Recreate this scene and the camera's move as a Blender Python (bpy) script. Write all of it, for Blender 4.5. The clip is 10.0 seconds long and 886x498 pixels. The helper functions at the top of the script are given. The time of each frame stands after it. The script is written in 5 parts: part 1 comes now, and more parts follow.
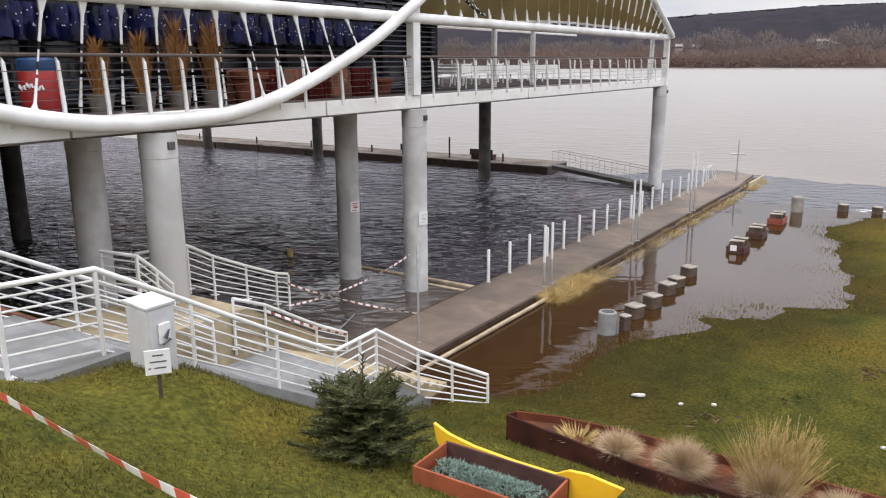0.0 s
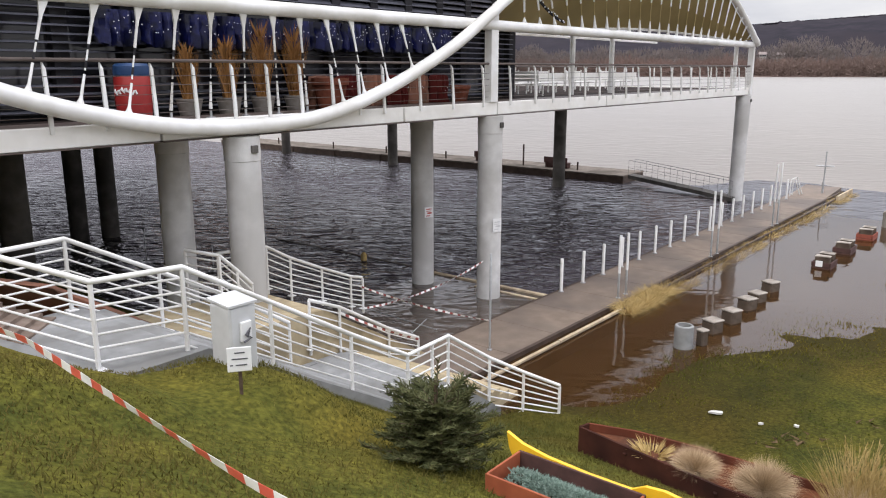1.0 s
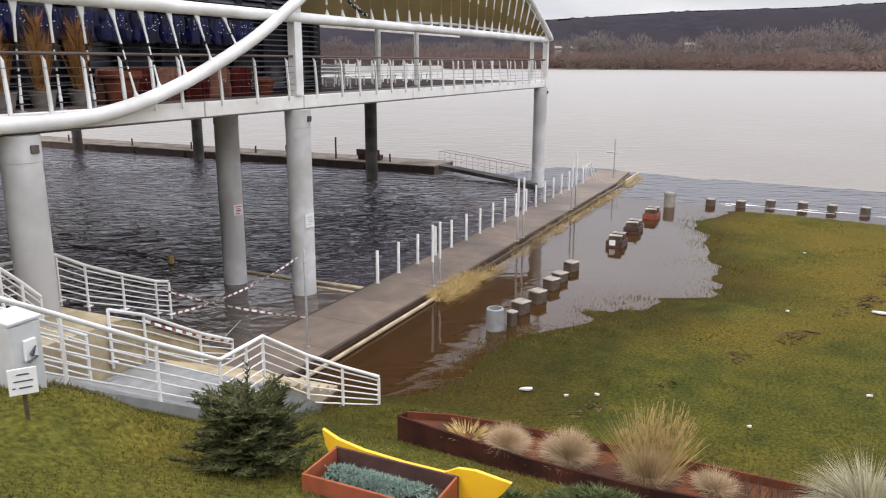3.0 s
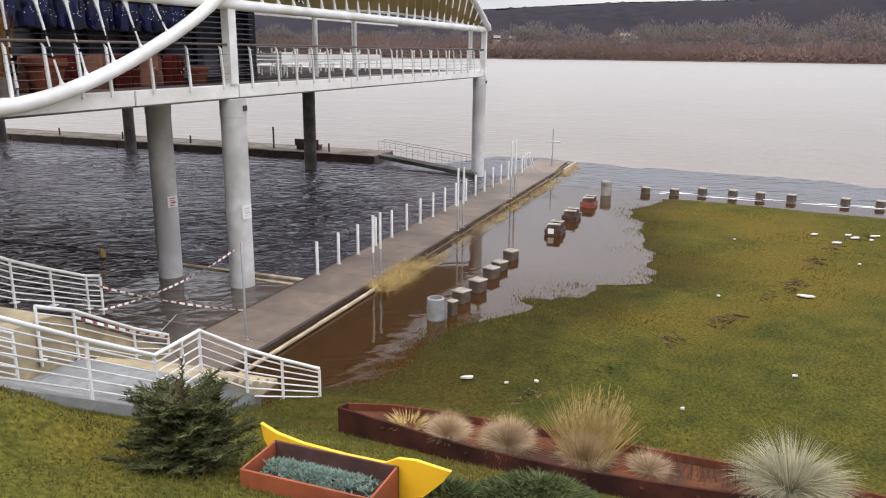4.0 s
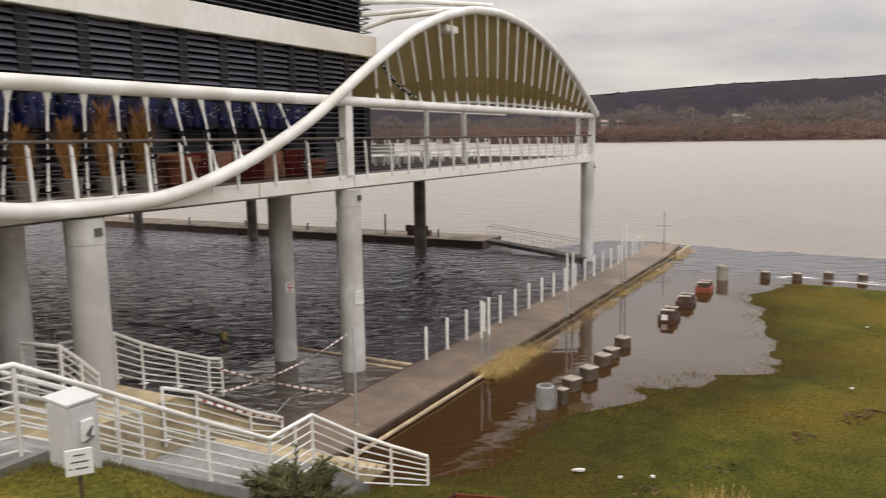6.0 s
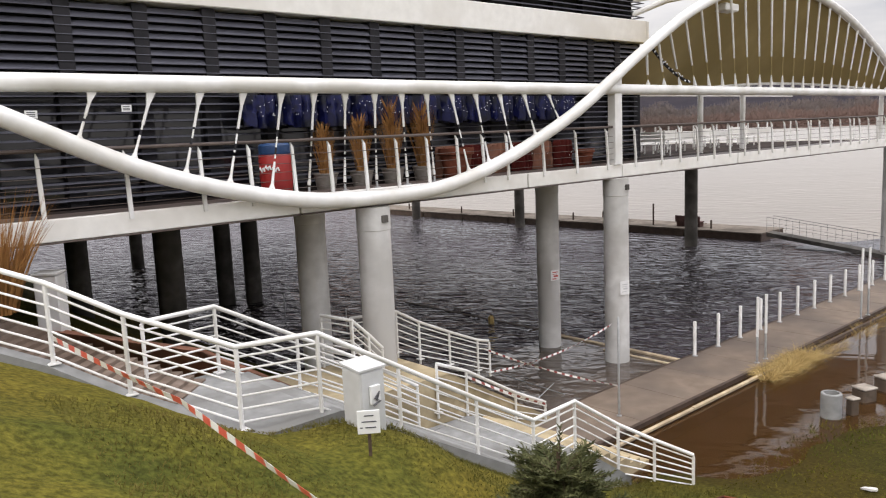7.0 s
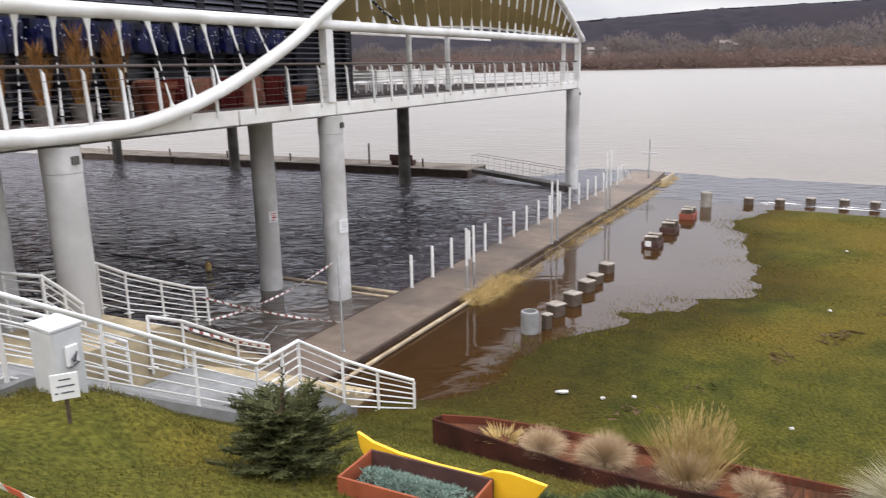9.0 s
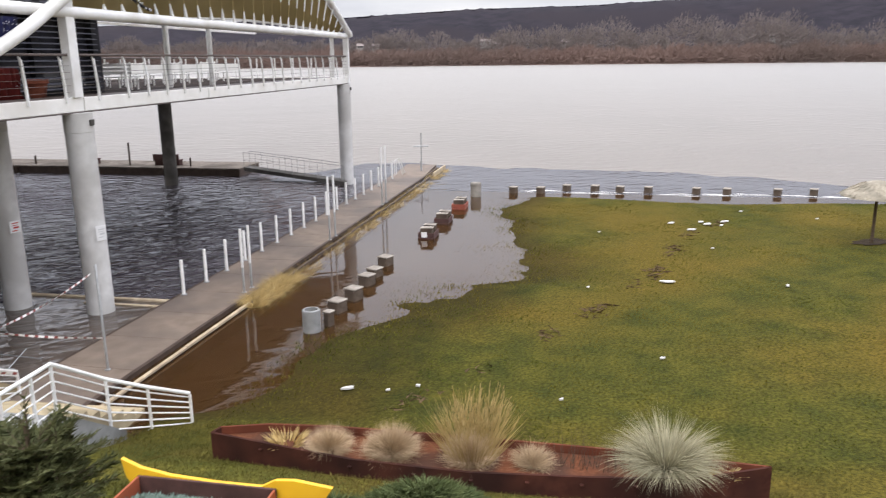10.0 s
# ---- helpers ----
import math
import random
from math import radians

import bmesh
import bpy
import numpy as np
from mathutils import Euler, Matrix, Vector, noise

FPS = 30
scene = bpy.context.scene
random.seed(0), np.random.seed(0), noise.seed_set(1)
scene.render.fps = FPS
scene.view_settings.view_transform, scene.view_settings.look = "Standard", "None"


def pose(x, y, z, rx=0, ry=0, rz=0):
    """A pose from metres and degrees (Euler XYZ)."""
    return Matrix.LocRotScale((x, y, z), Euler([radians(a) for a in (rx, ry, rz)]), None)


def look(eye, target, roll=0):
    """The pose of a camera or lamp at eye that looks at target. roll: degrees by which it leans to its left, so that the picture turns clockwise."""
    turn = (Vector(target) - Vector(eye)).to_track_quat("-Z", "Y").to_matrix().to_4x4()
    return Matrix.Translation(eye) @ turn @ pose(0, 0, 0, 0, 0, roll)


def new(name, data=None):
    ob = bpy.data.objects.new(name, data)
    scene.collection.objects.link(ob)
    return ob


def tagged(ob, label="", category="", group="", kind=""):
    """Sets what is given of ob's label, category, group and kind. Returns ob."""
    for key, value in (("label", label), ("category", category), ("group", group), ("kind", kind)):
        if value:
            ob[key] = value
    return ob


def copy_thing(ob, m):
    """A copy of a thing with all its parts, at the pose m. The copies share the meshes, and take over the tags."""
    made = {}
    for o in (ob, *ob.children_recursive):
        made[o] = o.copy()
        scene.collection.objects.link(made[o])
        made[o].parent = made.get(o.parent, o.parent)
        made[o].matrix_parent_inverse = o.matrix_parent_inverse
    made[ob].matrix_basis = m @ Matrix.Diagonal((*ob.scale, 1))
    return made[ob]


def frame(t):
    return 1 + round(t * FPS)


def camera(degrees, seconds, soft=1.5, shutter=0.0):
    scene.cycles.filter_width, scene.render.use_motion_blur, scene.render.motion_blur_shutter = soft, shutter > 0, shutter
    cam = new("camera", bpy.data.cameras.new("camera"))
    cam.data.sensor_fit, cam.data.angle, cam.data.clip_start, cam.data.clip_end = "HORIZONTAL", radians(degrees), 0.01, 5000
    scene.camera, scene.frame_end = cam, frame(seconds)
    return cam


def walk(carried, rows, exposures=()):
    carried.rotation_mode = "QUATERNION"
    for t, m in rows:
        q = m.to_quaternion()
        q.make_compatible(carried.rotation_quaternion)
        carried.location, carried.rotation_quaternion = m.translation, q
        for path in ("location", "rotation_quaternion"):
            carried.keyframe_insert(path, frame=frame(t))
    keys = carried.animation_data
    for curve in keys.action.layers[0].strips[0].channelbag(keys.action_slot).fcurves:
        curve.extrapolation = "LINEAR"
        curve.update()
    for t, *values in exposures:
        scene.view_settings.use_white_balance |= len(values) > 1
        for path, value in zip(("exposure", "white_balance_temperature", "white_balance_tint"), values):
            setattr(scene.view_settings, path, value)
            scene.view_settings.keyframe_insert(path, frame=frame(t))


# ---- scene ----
# ---- camera ----
FOV = 59.87
ROWS = [
    (0, 0, 0, 7, 76.34, 0.26, -0.06),
    (0.5, -0.059, 0.01, 7.001, 77.25, -0.08, 3.17),
    (1, -0.085, 0.007, 6.992, 76.87, 0.04, 5.36),
    (1.5, -0.078, -0.009, 7.012, 77.22, -0.08, 5.87),
    (2, -0.034, 0.002, 6.995, 76.47, -0.26, 1.32),
    (2.5, 0.025, 0.007, 7.021, 76.01, 0.03, -4.13),
    (2.7, 0.046, 0.004, 7.023, 76.2, 0.06, -6.07),
    (3.8, 0.073, -0.017, 7.039, 76.18, -0.85, -11.88),
    (4, 0.099, -0.019, 7.041, 75.58, -0.63, -12.71),
    (4.5, 0.137, 0.01, 7.043, 75.93, -0.44, -14.99),
    (5, 0.132, 0.012, 7.098, 79.42, 0.94, -13.92),
    (5.5, 0.158, -0.025, 7.132, 83.6, 1.48, -12.18),
    (6, 0.069, -0.058, 7.116, 81.81, 0.88, -4.85),
    (6.2, 0.01, -0.084, 7.084, 81.52, 0.97, 0.98),
    (7.3, 0.067, -0.265, 7.125, 81.69, 2.77, 15.61),
    (7.5, 0.063, -0.231, 7.097, 81.5, 2.73, 13.68),
    (8, 0.065, -0.133, 7.091, 79.92, 1.74, 7.27),
    (8.5, 0.072, -0.095, 7.072, 78.62, 0.97, 1.65),
    (9, 0.089, -0.006, 7.002, 76.67, 1.19, -6.03),
    (9.5, 0.117, 0.067, 6.951, 74.14, 0.5, -15.03),
    (10, 0.231, 0.168, 6.942, 76.13, 0.64, -22.52),
]
cam = camera(FOV, 10.0, soft=1.05, shutter=0.2)
walk(cam, [(t, pose(x, y, z, rx, ry, rz)) for t, x, y, z, rx, ry, rz in ROWS],
     exposures=[(0.0, 0.64, 6900, 11), (4.5, 0.66, 6900, 11), (5.0, 0.66, 6900, 11), (5.5, 0.36, 7750, 11), (6.2, 0.36, 7850, 11), (7.5, 0.80, 7000, 11), (8.5, 0.72, 6950, 11), (9.5, 0.72, 6850, 11), (10.0, 0.76, 6850, 11)])

# ---- sky and sun ----
world = bpy.data.worlds.new("overcast_sky")
scene.world = world
world.use_nodes = True
wt = world.node_tree
wt.nodes.clear()
w_out = wt.nodes.new("ShaderNodeOutputWorld")
w_bg = wt.nodes.new("ShaderNodeBackground")
w_sky = wt.nodes.new("ShaderNodeTexSky")
w_sky.sky_type = 'NISHITA'
w_sky.sun_disc = False
w_sky.sun_elevation = radians(28)
w_sky.sun_rotation = radians(-120)
w_co = wt.nodes.new("ShaderNodeTexCoord")
w_map = wt.nodes.new("ShaderNodeMapping")
w_map.inputs["Scale"].default_value = (1.6, 1.6, 7.0)
w_noise = wt.nodes.new("ShaderNodeTexNoise")
w_noise.inputs["Scale"].default_value = 1.7
w_noise.inputs["Detail"].default_value = 6.0
w_noise.inputs["Roughness"].default_value = 0.55
w_ramp = wt.nodes.new("ShaderNodeValToRGB")
w_ramp.color_ramp.elements[0].position = 0.35
w_ramp.color_ramp.elements[0].color = (4.45, 4.75, 5.65, 1)
w_ramp.color_ramp.elements[1].position = 0.68
w_ramp.color_ramp.elements[1].color = (7.45, 7.6, 8.15, 1)
w_mix = wt.nodes.new("ShaderNodeMix")
w_mix.data_type = 'RGBA'
w_mix.inputs[0].default_value = 0.93
wt.links.new(w_co.outputs["Generated"], w_map.inputs["Vector"])
wt.links.new(w_map.outputs["Vector"], w_noise.inputs["Vector"])
wt.links.new(w_noise.outputs["Fac"], w_ramp.inputs["Fac"])
wt.links.new(w_sky.outputs["Color"], w_mix.inputs[6])
wt.links.new(w_ramp.outputs["Color"], w_mix.inputs[7])
# an overcast sky is brighter overhead than at the horizon
w_sep = wt.nodes.new("ShaderNodeSeparateXYZ")
w_high = wt.nodes.new("ShaderNodeMapRange")
w_high.inputs[1].default_value, w_high.inputs[2].default_value = 0.12, 0.9
w_high.inputs[3].default_value, w_high.inputs[4].default_value = 0.75, 2.85
w_mul = wt.nodes.new("ShaderNodeVectorMath")
w_mul.operation = 'SCALE'
wt.links.new(w_co.outputs["Generated"], w_sep.inputs[0])
wt.links.new(w_sep.outputs["Z"], w_high.inputs[0])
wt.links.new(w_mix.outputs[2], w_mul.inputs[0])
wt.links.new(w_high.outputs[0], w_mul.inputs["Scale"])
wt.links.new(w_mul.outputs[0], w_bg.inputs["Color"])
w_bg.inputs["Strength"].default_value = 0.112
wt.links.new(w_bg.outputs["Background"], w_out.inputs["Surface"])

sun_data = bpy.data.lights.new("sun", 'SUN')
sun_data.energy = 0.7
sun_data.angle = radians(40)
sun_data.color = (1.0, 0.95, 0.88)
sun = new("sun", sun_data)
sun.matrix_world = look((-25, -10, 34), (0, 10, 0))


# ---- materials ----
def ramp_node(nt, stops):
    r = nt.nodes.new("ShaderNodeValToRGB")
    els = r.color_ramp.elements
    els[0].position, els[0].color = stops[0][0], (*stops[0][1], 1)
    els[1].position, els[1].color = stops[-1][0], (*stops[-1][1], 1)
    for p, c in stops[1:-1]:
        e = els.new(p)
        e.color = (*c, 1)
    return r


def material(name, c1, c2, scale=6.0, rough=0.7, metal=0.0, bump=0.3, fine=60.0, c3=None, stain=0.8, vary=0.0, dist=0.01):
    """A surface with two colours mottled at one size, a third in larger stains, and fine grain relief."""
    m = bpy.data.materials.new(name)
    m.use_nodes = True
    nt = m.node_tree
    b = nt.nodes["Principled BSDF"]
    co = nt.nodes.new("ShaderNodeTexCoord")
    n1 = nt.nodes.new("ShaderNodeTexNoise")
    n1.inputs["Scale"].default_value, n1.inputs["Detail"].default_value = scale, 6.0
    n2 = nt.nodes.new("ShaderNodeTexNoise")
    n2.inputs["Scale"].default_value, n2.inputs["Detail"].default_value = fine, 3.0
    n3 = nt.nodes.new("ShaderNodeTexNoise")
    n3.inputs["Scale"].default_value, n3.inputs["Detail"].default_value = stain, 5.0
    for n in (n1, n2, n3):
        nt.links.new(co.outputs["Object"], n.inputs["Vector"])
    r1 = ramp_node(nt, [(0.32, c1), (0.68, c2)])
    nt.links.new(n1.outputs["Fac"], r1.inputs["Fac"])
    r3 = ramp_node(nt, [(0.42, (0, 0, 0)), (0.62, (1, 1, 1))])
    nt.links.new(n3.outputs["Fac"], r3.inputs["Fac"])
    mx = nt.nodes.new("ShaderNodeMix")
    mx.data_type = 'RGBA'
    nt.links.new(r3.outputs["Color"], mx.inputs[0])
    nt.links.new(r1.outputs["Color"], mx.inputs[6])
    if c3:
        mx.inputs[7].default_value = (*c3, 1)
    else:
        nt.links.new(r1.outputs["Color"], mx.inputs[7])
    last = mx.outputs[2]
    if vary:
        g = nt.nodes.new("ShaderNodeNewGeometry")
        o = nt.nodes.new("ShaderNodeObjectInfo")
        add = nt.nodes.new("ShaderNodeMath")
        add.operation = 'ADD'
        nt.links.new(g.outputs["Random Per Island"], add.inputs[0])
        nt.links.new(o.outputs["Random"], add.inputs[1])
        mr = nt.nodes.new("ShaderNodeMapRange")
        mr.inputs[2].default_value = 2.0
        mr.inputs[3].default_value, mr.inputs[4].default_value = 1 - vary, 1 + vary
        nt.links.new(add.outputs[0], mr.inputs[0])
        hs = nt.nodes.new("ShaderNodeHueSaturation")
        nt.links.new(mr.outputs[0], hs.inputs["Value"])
        nt.links.new(last, hs.inputs["Color"])
        last = hs.outputs["Color"]
    nt.links.new(last, b.inputs["Base Color"])
    b.inputs["Roughness"].default_value = rough
    b.inputs["Metallic"].default_value = metal
    b.inputs["Specular IOR Level"].default_value = 0.5 if rough < 0.6 else (0.25 if rough < 0.8 else 0.06)
    if bump:
        bp = nt.nodes.new("ShaderNodeBump")
        bp.inputs["Strength"].default_value, bp.inputs["Distance"].default_value = bump, dist
        nt.links.new(n2.outputs["Fac"], bp.inputs["Height"])
        nt.links.new(bp.outputs["Normal"], b.inputs["Normal"])
    return m


white_steel = material("white_painted_steel", (0.72, 0.72, 0.72), (0.82, 0.82, 0.81), 3, 0.38, 0, 0.08, 80, (0.62, 0.61, 0.58), 0.9)
white_fascia = material("weathered_white_fascia", (0.74, 0.73, 0.70), (0.82, 0.81, 0.78), 4, 0.5, 0, 0.12, 60, (0.70, 0.68, 0.64), 0.7)
concrete = material("grey_concrete", (0.53, 0.525, 0.515), (0.66, 0.655, 0.645), 3, 0.85, 0, 0.35, 40, (0.44, 0.43, 0.415), 0.6)
concrete_mid = material("weathered_grey_concrete", (0.20, 0.185, 0.165), (0.30, 0.28, 0.25), 5, 0.9, 0, 0.45, 50, (0.15, 0.135, 0.115), 1.2)
stub_mat = material("stained_concrete", (0.082, 0.062, 0.048), (0.135, 0.108, 0.086), 6, 0.9, 0, 0.5, 50, (0.058, 0.043, 0.034), 1.5)
concrete_dark = material("shade_dark_concrete", (0.10, 0.095, 0.085), (0.16, 0.15, 0.14), 3, 0.8, 0, 0.4, 40, (0.07, 0.065, 0.06), 0.6)
paving = material("pale_stair_concrete", (0.225, 0.23, 0.23), (0.30, 0.305, 0.305), 5, 0.85, 0, 0.3, 70, (0.185, 0.185, 0.18), 0.8)
worn_tread = material("worn_brown_treads", (0.17, 0.13, 0.105), (0.24, 0.19, 0.16), 5, 0.85, 0, 0.3, 60, (0.13, 0.095, 0.075), 0.8)
tan_slab = material("sand_coloured_paving", (0.38, 0.31, 0.195), (0.50, 0.415, 0.28), 4, 0.85, 0, 0.35, 50, (0.30, 0.25, 0.165), 1.1)
brick_red = material("red_brown_brick", (0.20, 0.09, 0.06), (0.28, 0.13, 0.09), 5, 0.85, 0, 0.4, 50, (0.13, 0.07, 0.05), 1.2)
pier_deck = material("wet_brown_decking", (0.165, 0.125, 0.096), (0.22, 0.172, 0.134), 2.5, 0.6, 0, 0.3, 30, (0.12, 0.095, 0.08), 0.35)
dock_board = material("grey_brown_dock_boards", (0.15, 0.125, 0.105), (0.22, 0.19, 0.16), 4, 0.8, 0, 0.3, 40, (0.10, 0.085, 0.07), 0.8)
sunk_mat = material("silted_paving", (0.30, 0.22, 0.17), (0.42, 0.33, 0.265), 1.5, 0.9, 0, 0.2, 20, (0.23, 0.165, 0.12), 0.5)
pier_edge = material("dark_wet_timber", (0.045, 0.03, 0.022), (0.075, 0.05, 0.038), 3, 0.6, 0, 0.4, 40)
rough_cap = material("pale_brown_grey_cap", (0.30, 0.27, 0.235), (0.42, 0.38, 0.335), 7, 0.9, 0, 0.5, 50, (0.15, 0.13, 0.11), 1.5)
pale_board = material("pale_weathered_board", (0.42, 0.33, 0.22), (0.55, 0.46, 0.33), 4, 0.75, 0, 0.3, 40, (0.33, 0.26, 0.18), 1.5)
dark_wall = material("dark_facade_panel", (0.024, 0.024, 0.027), (0.040, 0.039, 0.044), 2, 0.85, 0, 0.1, 40)
slat_mat = material("grey_metal_louvre", (0.085, 0.087, 0.112), (0.125, 0.128, 0.158), 2, 0.5, 0.2, 0.06, 40, (0.072, 0.073, 0.095), 0.5)
deck_brown = material("dark_brown_terrace_decking", (0.028, 0.020, 0.018), (0.048, 0.036, 0.032), 4, 0.9, 0, 0.2, 40, (0.02, 0.016, 0.015), 0.8)
brown_metal = material("brown_handrail", (0.07, 0.05, 0.045), (0.10, 0.075, 0.065), 4, 0.5, 0, 0.1, 50)
tan_canopy = material("ochre_canopy_lining", (0.31, 0.235, 0.10), (0.37, 0.285, 0.13), 1.2, 0.75, 0, 0.1, 20, (0.27, 0.205, 0.085), 0.25)
galvanised = material("galvanised_steel", (0.34, 0.35, 0.36), (0.46, 0.47, 0.48), 8, 0.45, 0.6, 0.1, 60)
rail_grey = material("dull_grey_handrail", (0.20, 0.205, 0.21), (0.28, 0.285, 0.29), 8, 0.6, 0.2, 0.1, 60)
blue_cloth = material("deep_blue_foil", (0.004, 0.005, 0.032), (0.009, 0.013, 0.085), 5, 0.3, 0.2, 0.6, 25, (0.003, 0.004, 0.015), 2)
red_paint = material("red_painted_tin", (0.34, 0.022, 0.022), (0.40, 0.034, 0.028), 4, 0.4, 0, 0.1, 50, (0.28, 0.02, 0.02), 2)
seat_red = material("dull_red_cloth", (0.055, 0.010, 0.009), (0.085, 0.015, 0.012), 5, 0.8, 0, 0.3, 40)
blue_paint = material("blue_painted_tin", (0.02, 0.055, 0.14), (0.028, 0.07, 0.18), 4, 0.4, 0, 0.1, 50)
terracotta = material("terracotta", (0.13, 0.042, 0.026), (0.18, 0.060, 0.036), 5, 0.8, 0, 0.3, 60, (0.09, 0.032, 0.021), 2)
clear_pot = material("grey_pot", (0.16, 0.14, 0.12), (0.22, 0.20, 0.18), 5, 0.6, 0, 0.2, 50)
straw = material("dry_straw", (0.38, 0.27, 0.11), (0.53, 0.40, 0.19), 5, 0.85, 0, 0, 40, None, 1, 0.3)
orange_straw = material("orange_dry_reed", (0.24, 0.112, 0.042), (0.35, 0.18, 0.066), 5, 0.85, 0, 0, 40, None, 1, 0.3)
pale_straw = material("pale_dry_grass", (0.44, 0.325, 0.205), (0.58, 0.445, 0.30), 5, 0.85, 0, 0, 40, None, 1, 0.25)
silver_grass = material("silver_green_grass", (0.34, 0.315, 0.21), (0.47, 0.435, 0.30), 5, 0.8, 0, 0, 40, None, 1, 0.3)
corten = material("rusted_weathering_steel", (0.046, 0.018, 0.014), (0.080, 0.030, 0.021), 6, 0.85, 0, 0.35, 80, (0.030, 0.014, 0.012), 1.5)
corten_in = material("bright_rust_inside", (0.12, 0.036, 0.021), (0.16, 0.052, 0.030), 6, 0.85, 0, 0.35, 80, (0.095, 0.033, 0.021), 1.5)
orange_box = material("orange_brown_painted_steel", (0.27, 0.072, 0.034), (0.34, 0.095, 0.045), 5, 0.65, 0, 0.2, 60, (0.22, 0.062, 0.03), 1.4)
yellow_paint = material("bright_yellow_paint", (0.78, 0.44, 0.02), (0.84, 0.50, 0.03), 3, 0.5, 0, 0.1, 60, (0.70, 0.38, 0.02), 1.2)
sedum = material("grey_green_sedum", (0.14, 0.21, 0.17), (0.28, 0.37, 0.32), 20, 0.8, 0, 0, 40, None, 1, 0.35)
spruce = material("spruce_needles", (0.046, 0.056, 0.019), (0.105, 0.108, 0.042), 8, 0.7, 0, 0, 40, None, 1, 0.4)
juniper = material("juniper_green", (0.050, 0.072, 0.024), (0.105, 0.125, 0.050), 10, 0.75, 0, 0, 40, None, 1, 0.35)
bark = material("brown_bark", (0.07, 0.05, 0.035), (0.11, 0.08, 0.06), 8, 0.9, 0, 0.5, 60)
soil = material("dark_soil", (0.035, 0.025, 0.018), (0.06, 0.045, 0.032), 9, 0.95, 0, 0.8, 60)
rust_mulch = material("rust_red_mulch", (0.11, 0.040, 0.020), (0.17, 0.068, 0.036), 18, 0.95, 0, 0.8, 80, (0.07, 0.036, 0.025), 2)
cabinet_grey = material("light_grey_cabinet", (0.50, 0.51, 0.52), (0.58, 0.59, 0.60), 3, 0.5, 0, 0.06, 50, (0.45, 0.46, 0.46), 1.2)
plate_white = material("white_plate", (0.70, 0.71, 0.71), (0.78, 0.78, 0.78), 3, 0.5, 0, 0.05, 50)
ink = material("dark_grey_print", (0.08, 0.08, 0.09), (0.11, 0.11, 0.12), 6, 0.7, 0, 0, 50)
red_ink = material("red_print", (0.42, 0.06, 0.05), (0.50, 0.08, 0.06), 6, 0.7, 0, 0, 50)
tape_white = material("white_plastic_tape", (0.78, 0.77, 0.76), (0.84, 0.83, 0.82), 6, 0.4, 0, 0.1, 50)
tape_red = material("red_plastic_tape", (0.62, 0.10, 0.07), (0.70, 0.13, 0.09), 6, 0.4, 0, 0.1, 50)
tape_dark = material("dark_red_tape", (0.22, 0.05, 0.05), (0.30, 0.07, 0.06), 6, 0.4, 0, 0.1, 50)
planter_dark = material("dark_brown_timber_box", (0.06, 0.032, 0.028), (0.10, 0.05, 0.045), 5, 0.7, 0, 0.4, 50)
planter_red = material("red_brown_timber_box", (0.22, 0.06, 0.04), (0.30, 0.085, 0.055), 5, 0.7, 0, 0.4, 50)
litter_white = material("white_litter", (0.50, 0.49, 0.47), (0.62, 0.61, 0.59), 6, 0.7, 0, 0.2, 40)
debris_mat = material("dark_washed_up_debris", (0.05, 0.035, 0.02), (0.13, 0.09, 0.05), 10, 0.9, 0, 0, 40, None, 1, 0.5)
thatch = material("grey_straw_thatch", (0.27, 0.24, 0.19), (0.40, 0.36, 0.29), 12, 0.9, 0, 0.6, 60, (0.22, 0.20, 0.16), 2, 0.2)
bare_trees = material("bare_winter_trees", (0.165, 0.112, 0.098), (0.21, 0.148, 0.128), 0.02, 0.95, 0, 0, 1, (0.135, 0.102, 0.090), 0.006, 0.05)
grey_trees = material("grey_winter_trees", (0.145, 0.122, 0.116), (0.195, 0.166, 0.155), 0.07, 0.95, 0, 0, 1, None, 0.006, 0.05)
# bluish tint of the distance haze is mixed into the hill's colour
hill_mat = material("hazy_wooded_hillside", (0.015, 0.014, 0.019), (0.029, 0.025, 0.033), 0.05, 0.95, 0, 0, 1, (0.024, 0.020, 0.025), 0.008, 0.0)
far_wall = material("pale_far_walls", (0.30, 0.29, 0.28), (0.38, 0.37, 0.36), 0.3, 0.8, 0, 0, 1)
far_roof = material("grey_far_roof", (0.20, 0.17, 0.16), (0.26, 0.22, 0.21), 0.3, 0.8, 0, 0, 1)
bulb_mat = material("small_glass_bulb", (0.75, 0.76, 0.80), (0.85, 0.86, 0.90), 3, 0.15, 0, 0, 50)
grass_blades = material("grass_blades", (0.084, 0.085, 0.021), (0.148, 0.132, 0.037), 0.8, 0.8, 0, 0, 40, (0.166, 0.130, 0.041), 0.25, 0.35)
lawn_blades = material("low_lawn_blades", (0.058, 0.074, 0.013), (0.120, 0.116, 0.020), 0.8, 0.8, 0, 0, 40, (0.134, 0.104, 0.020), 0.25, 0.4)


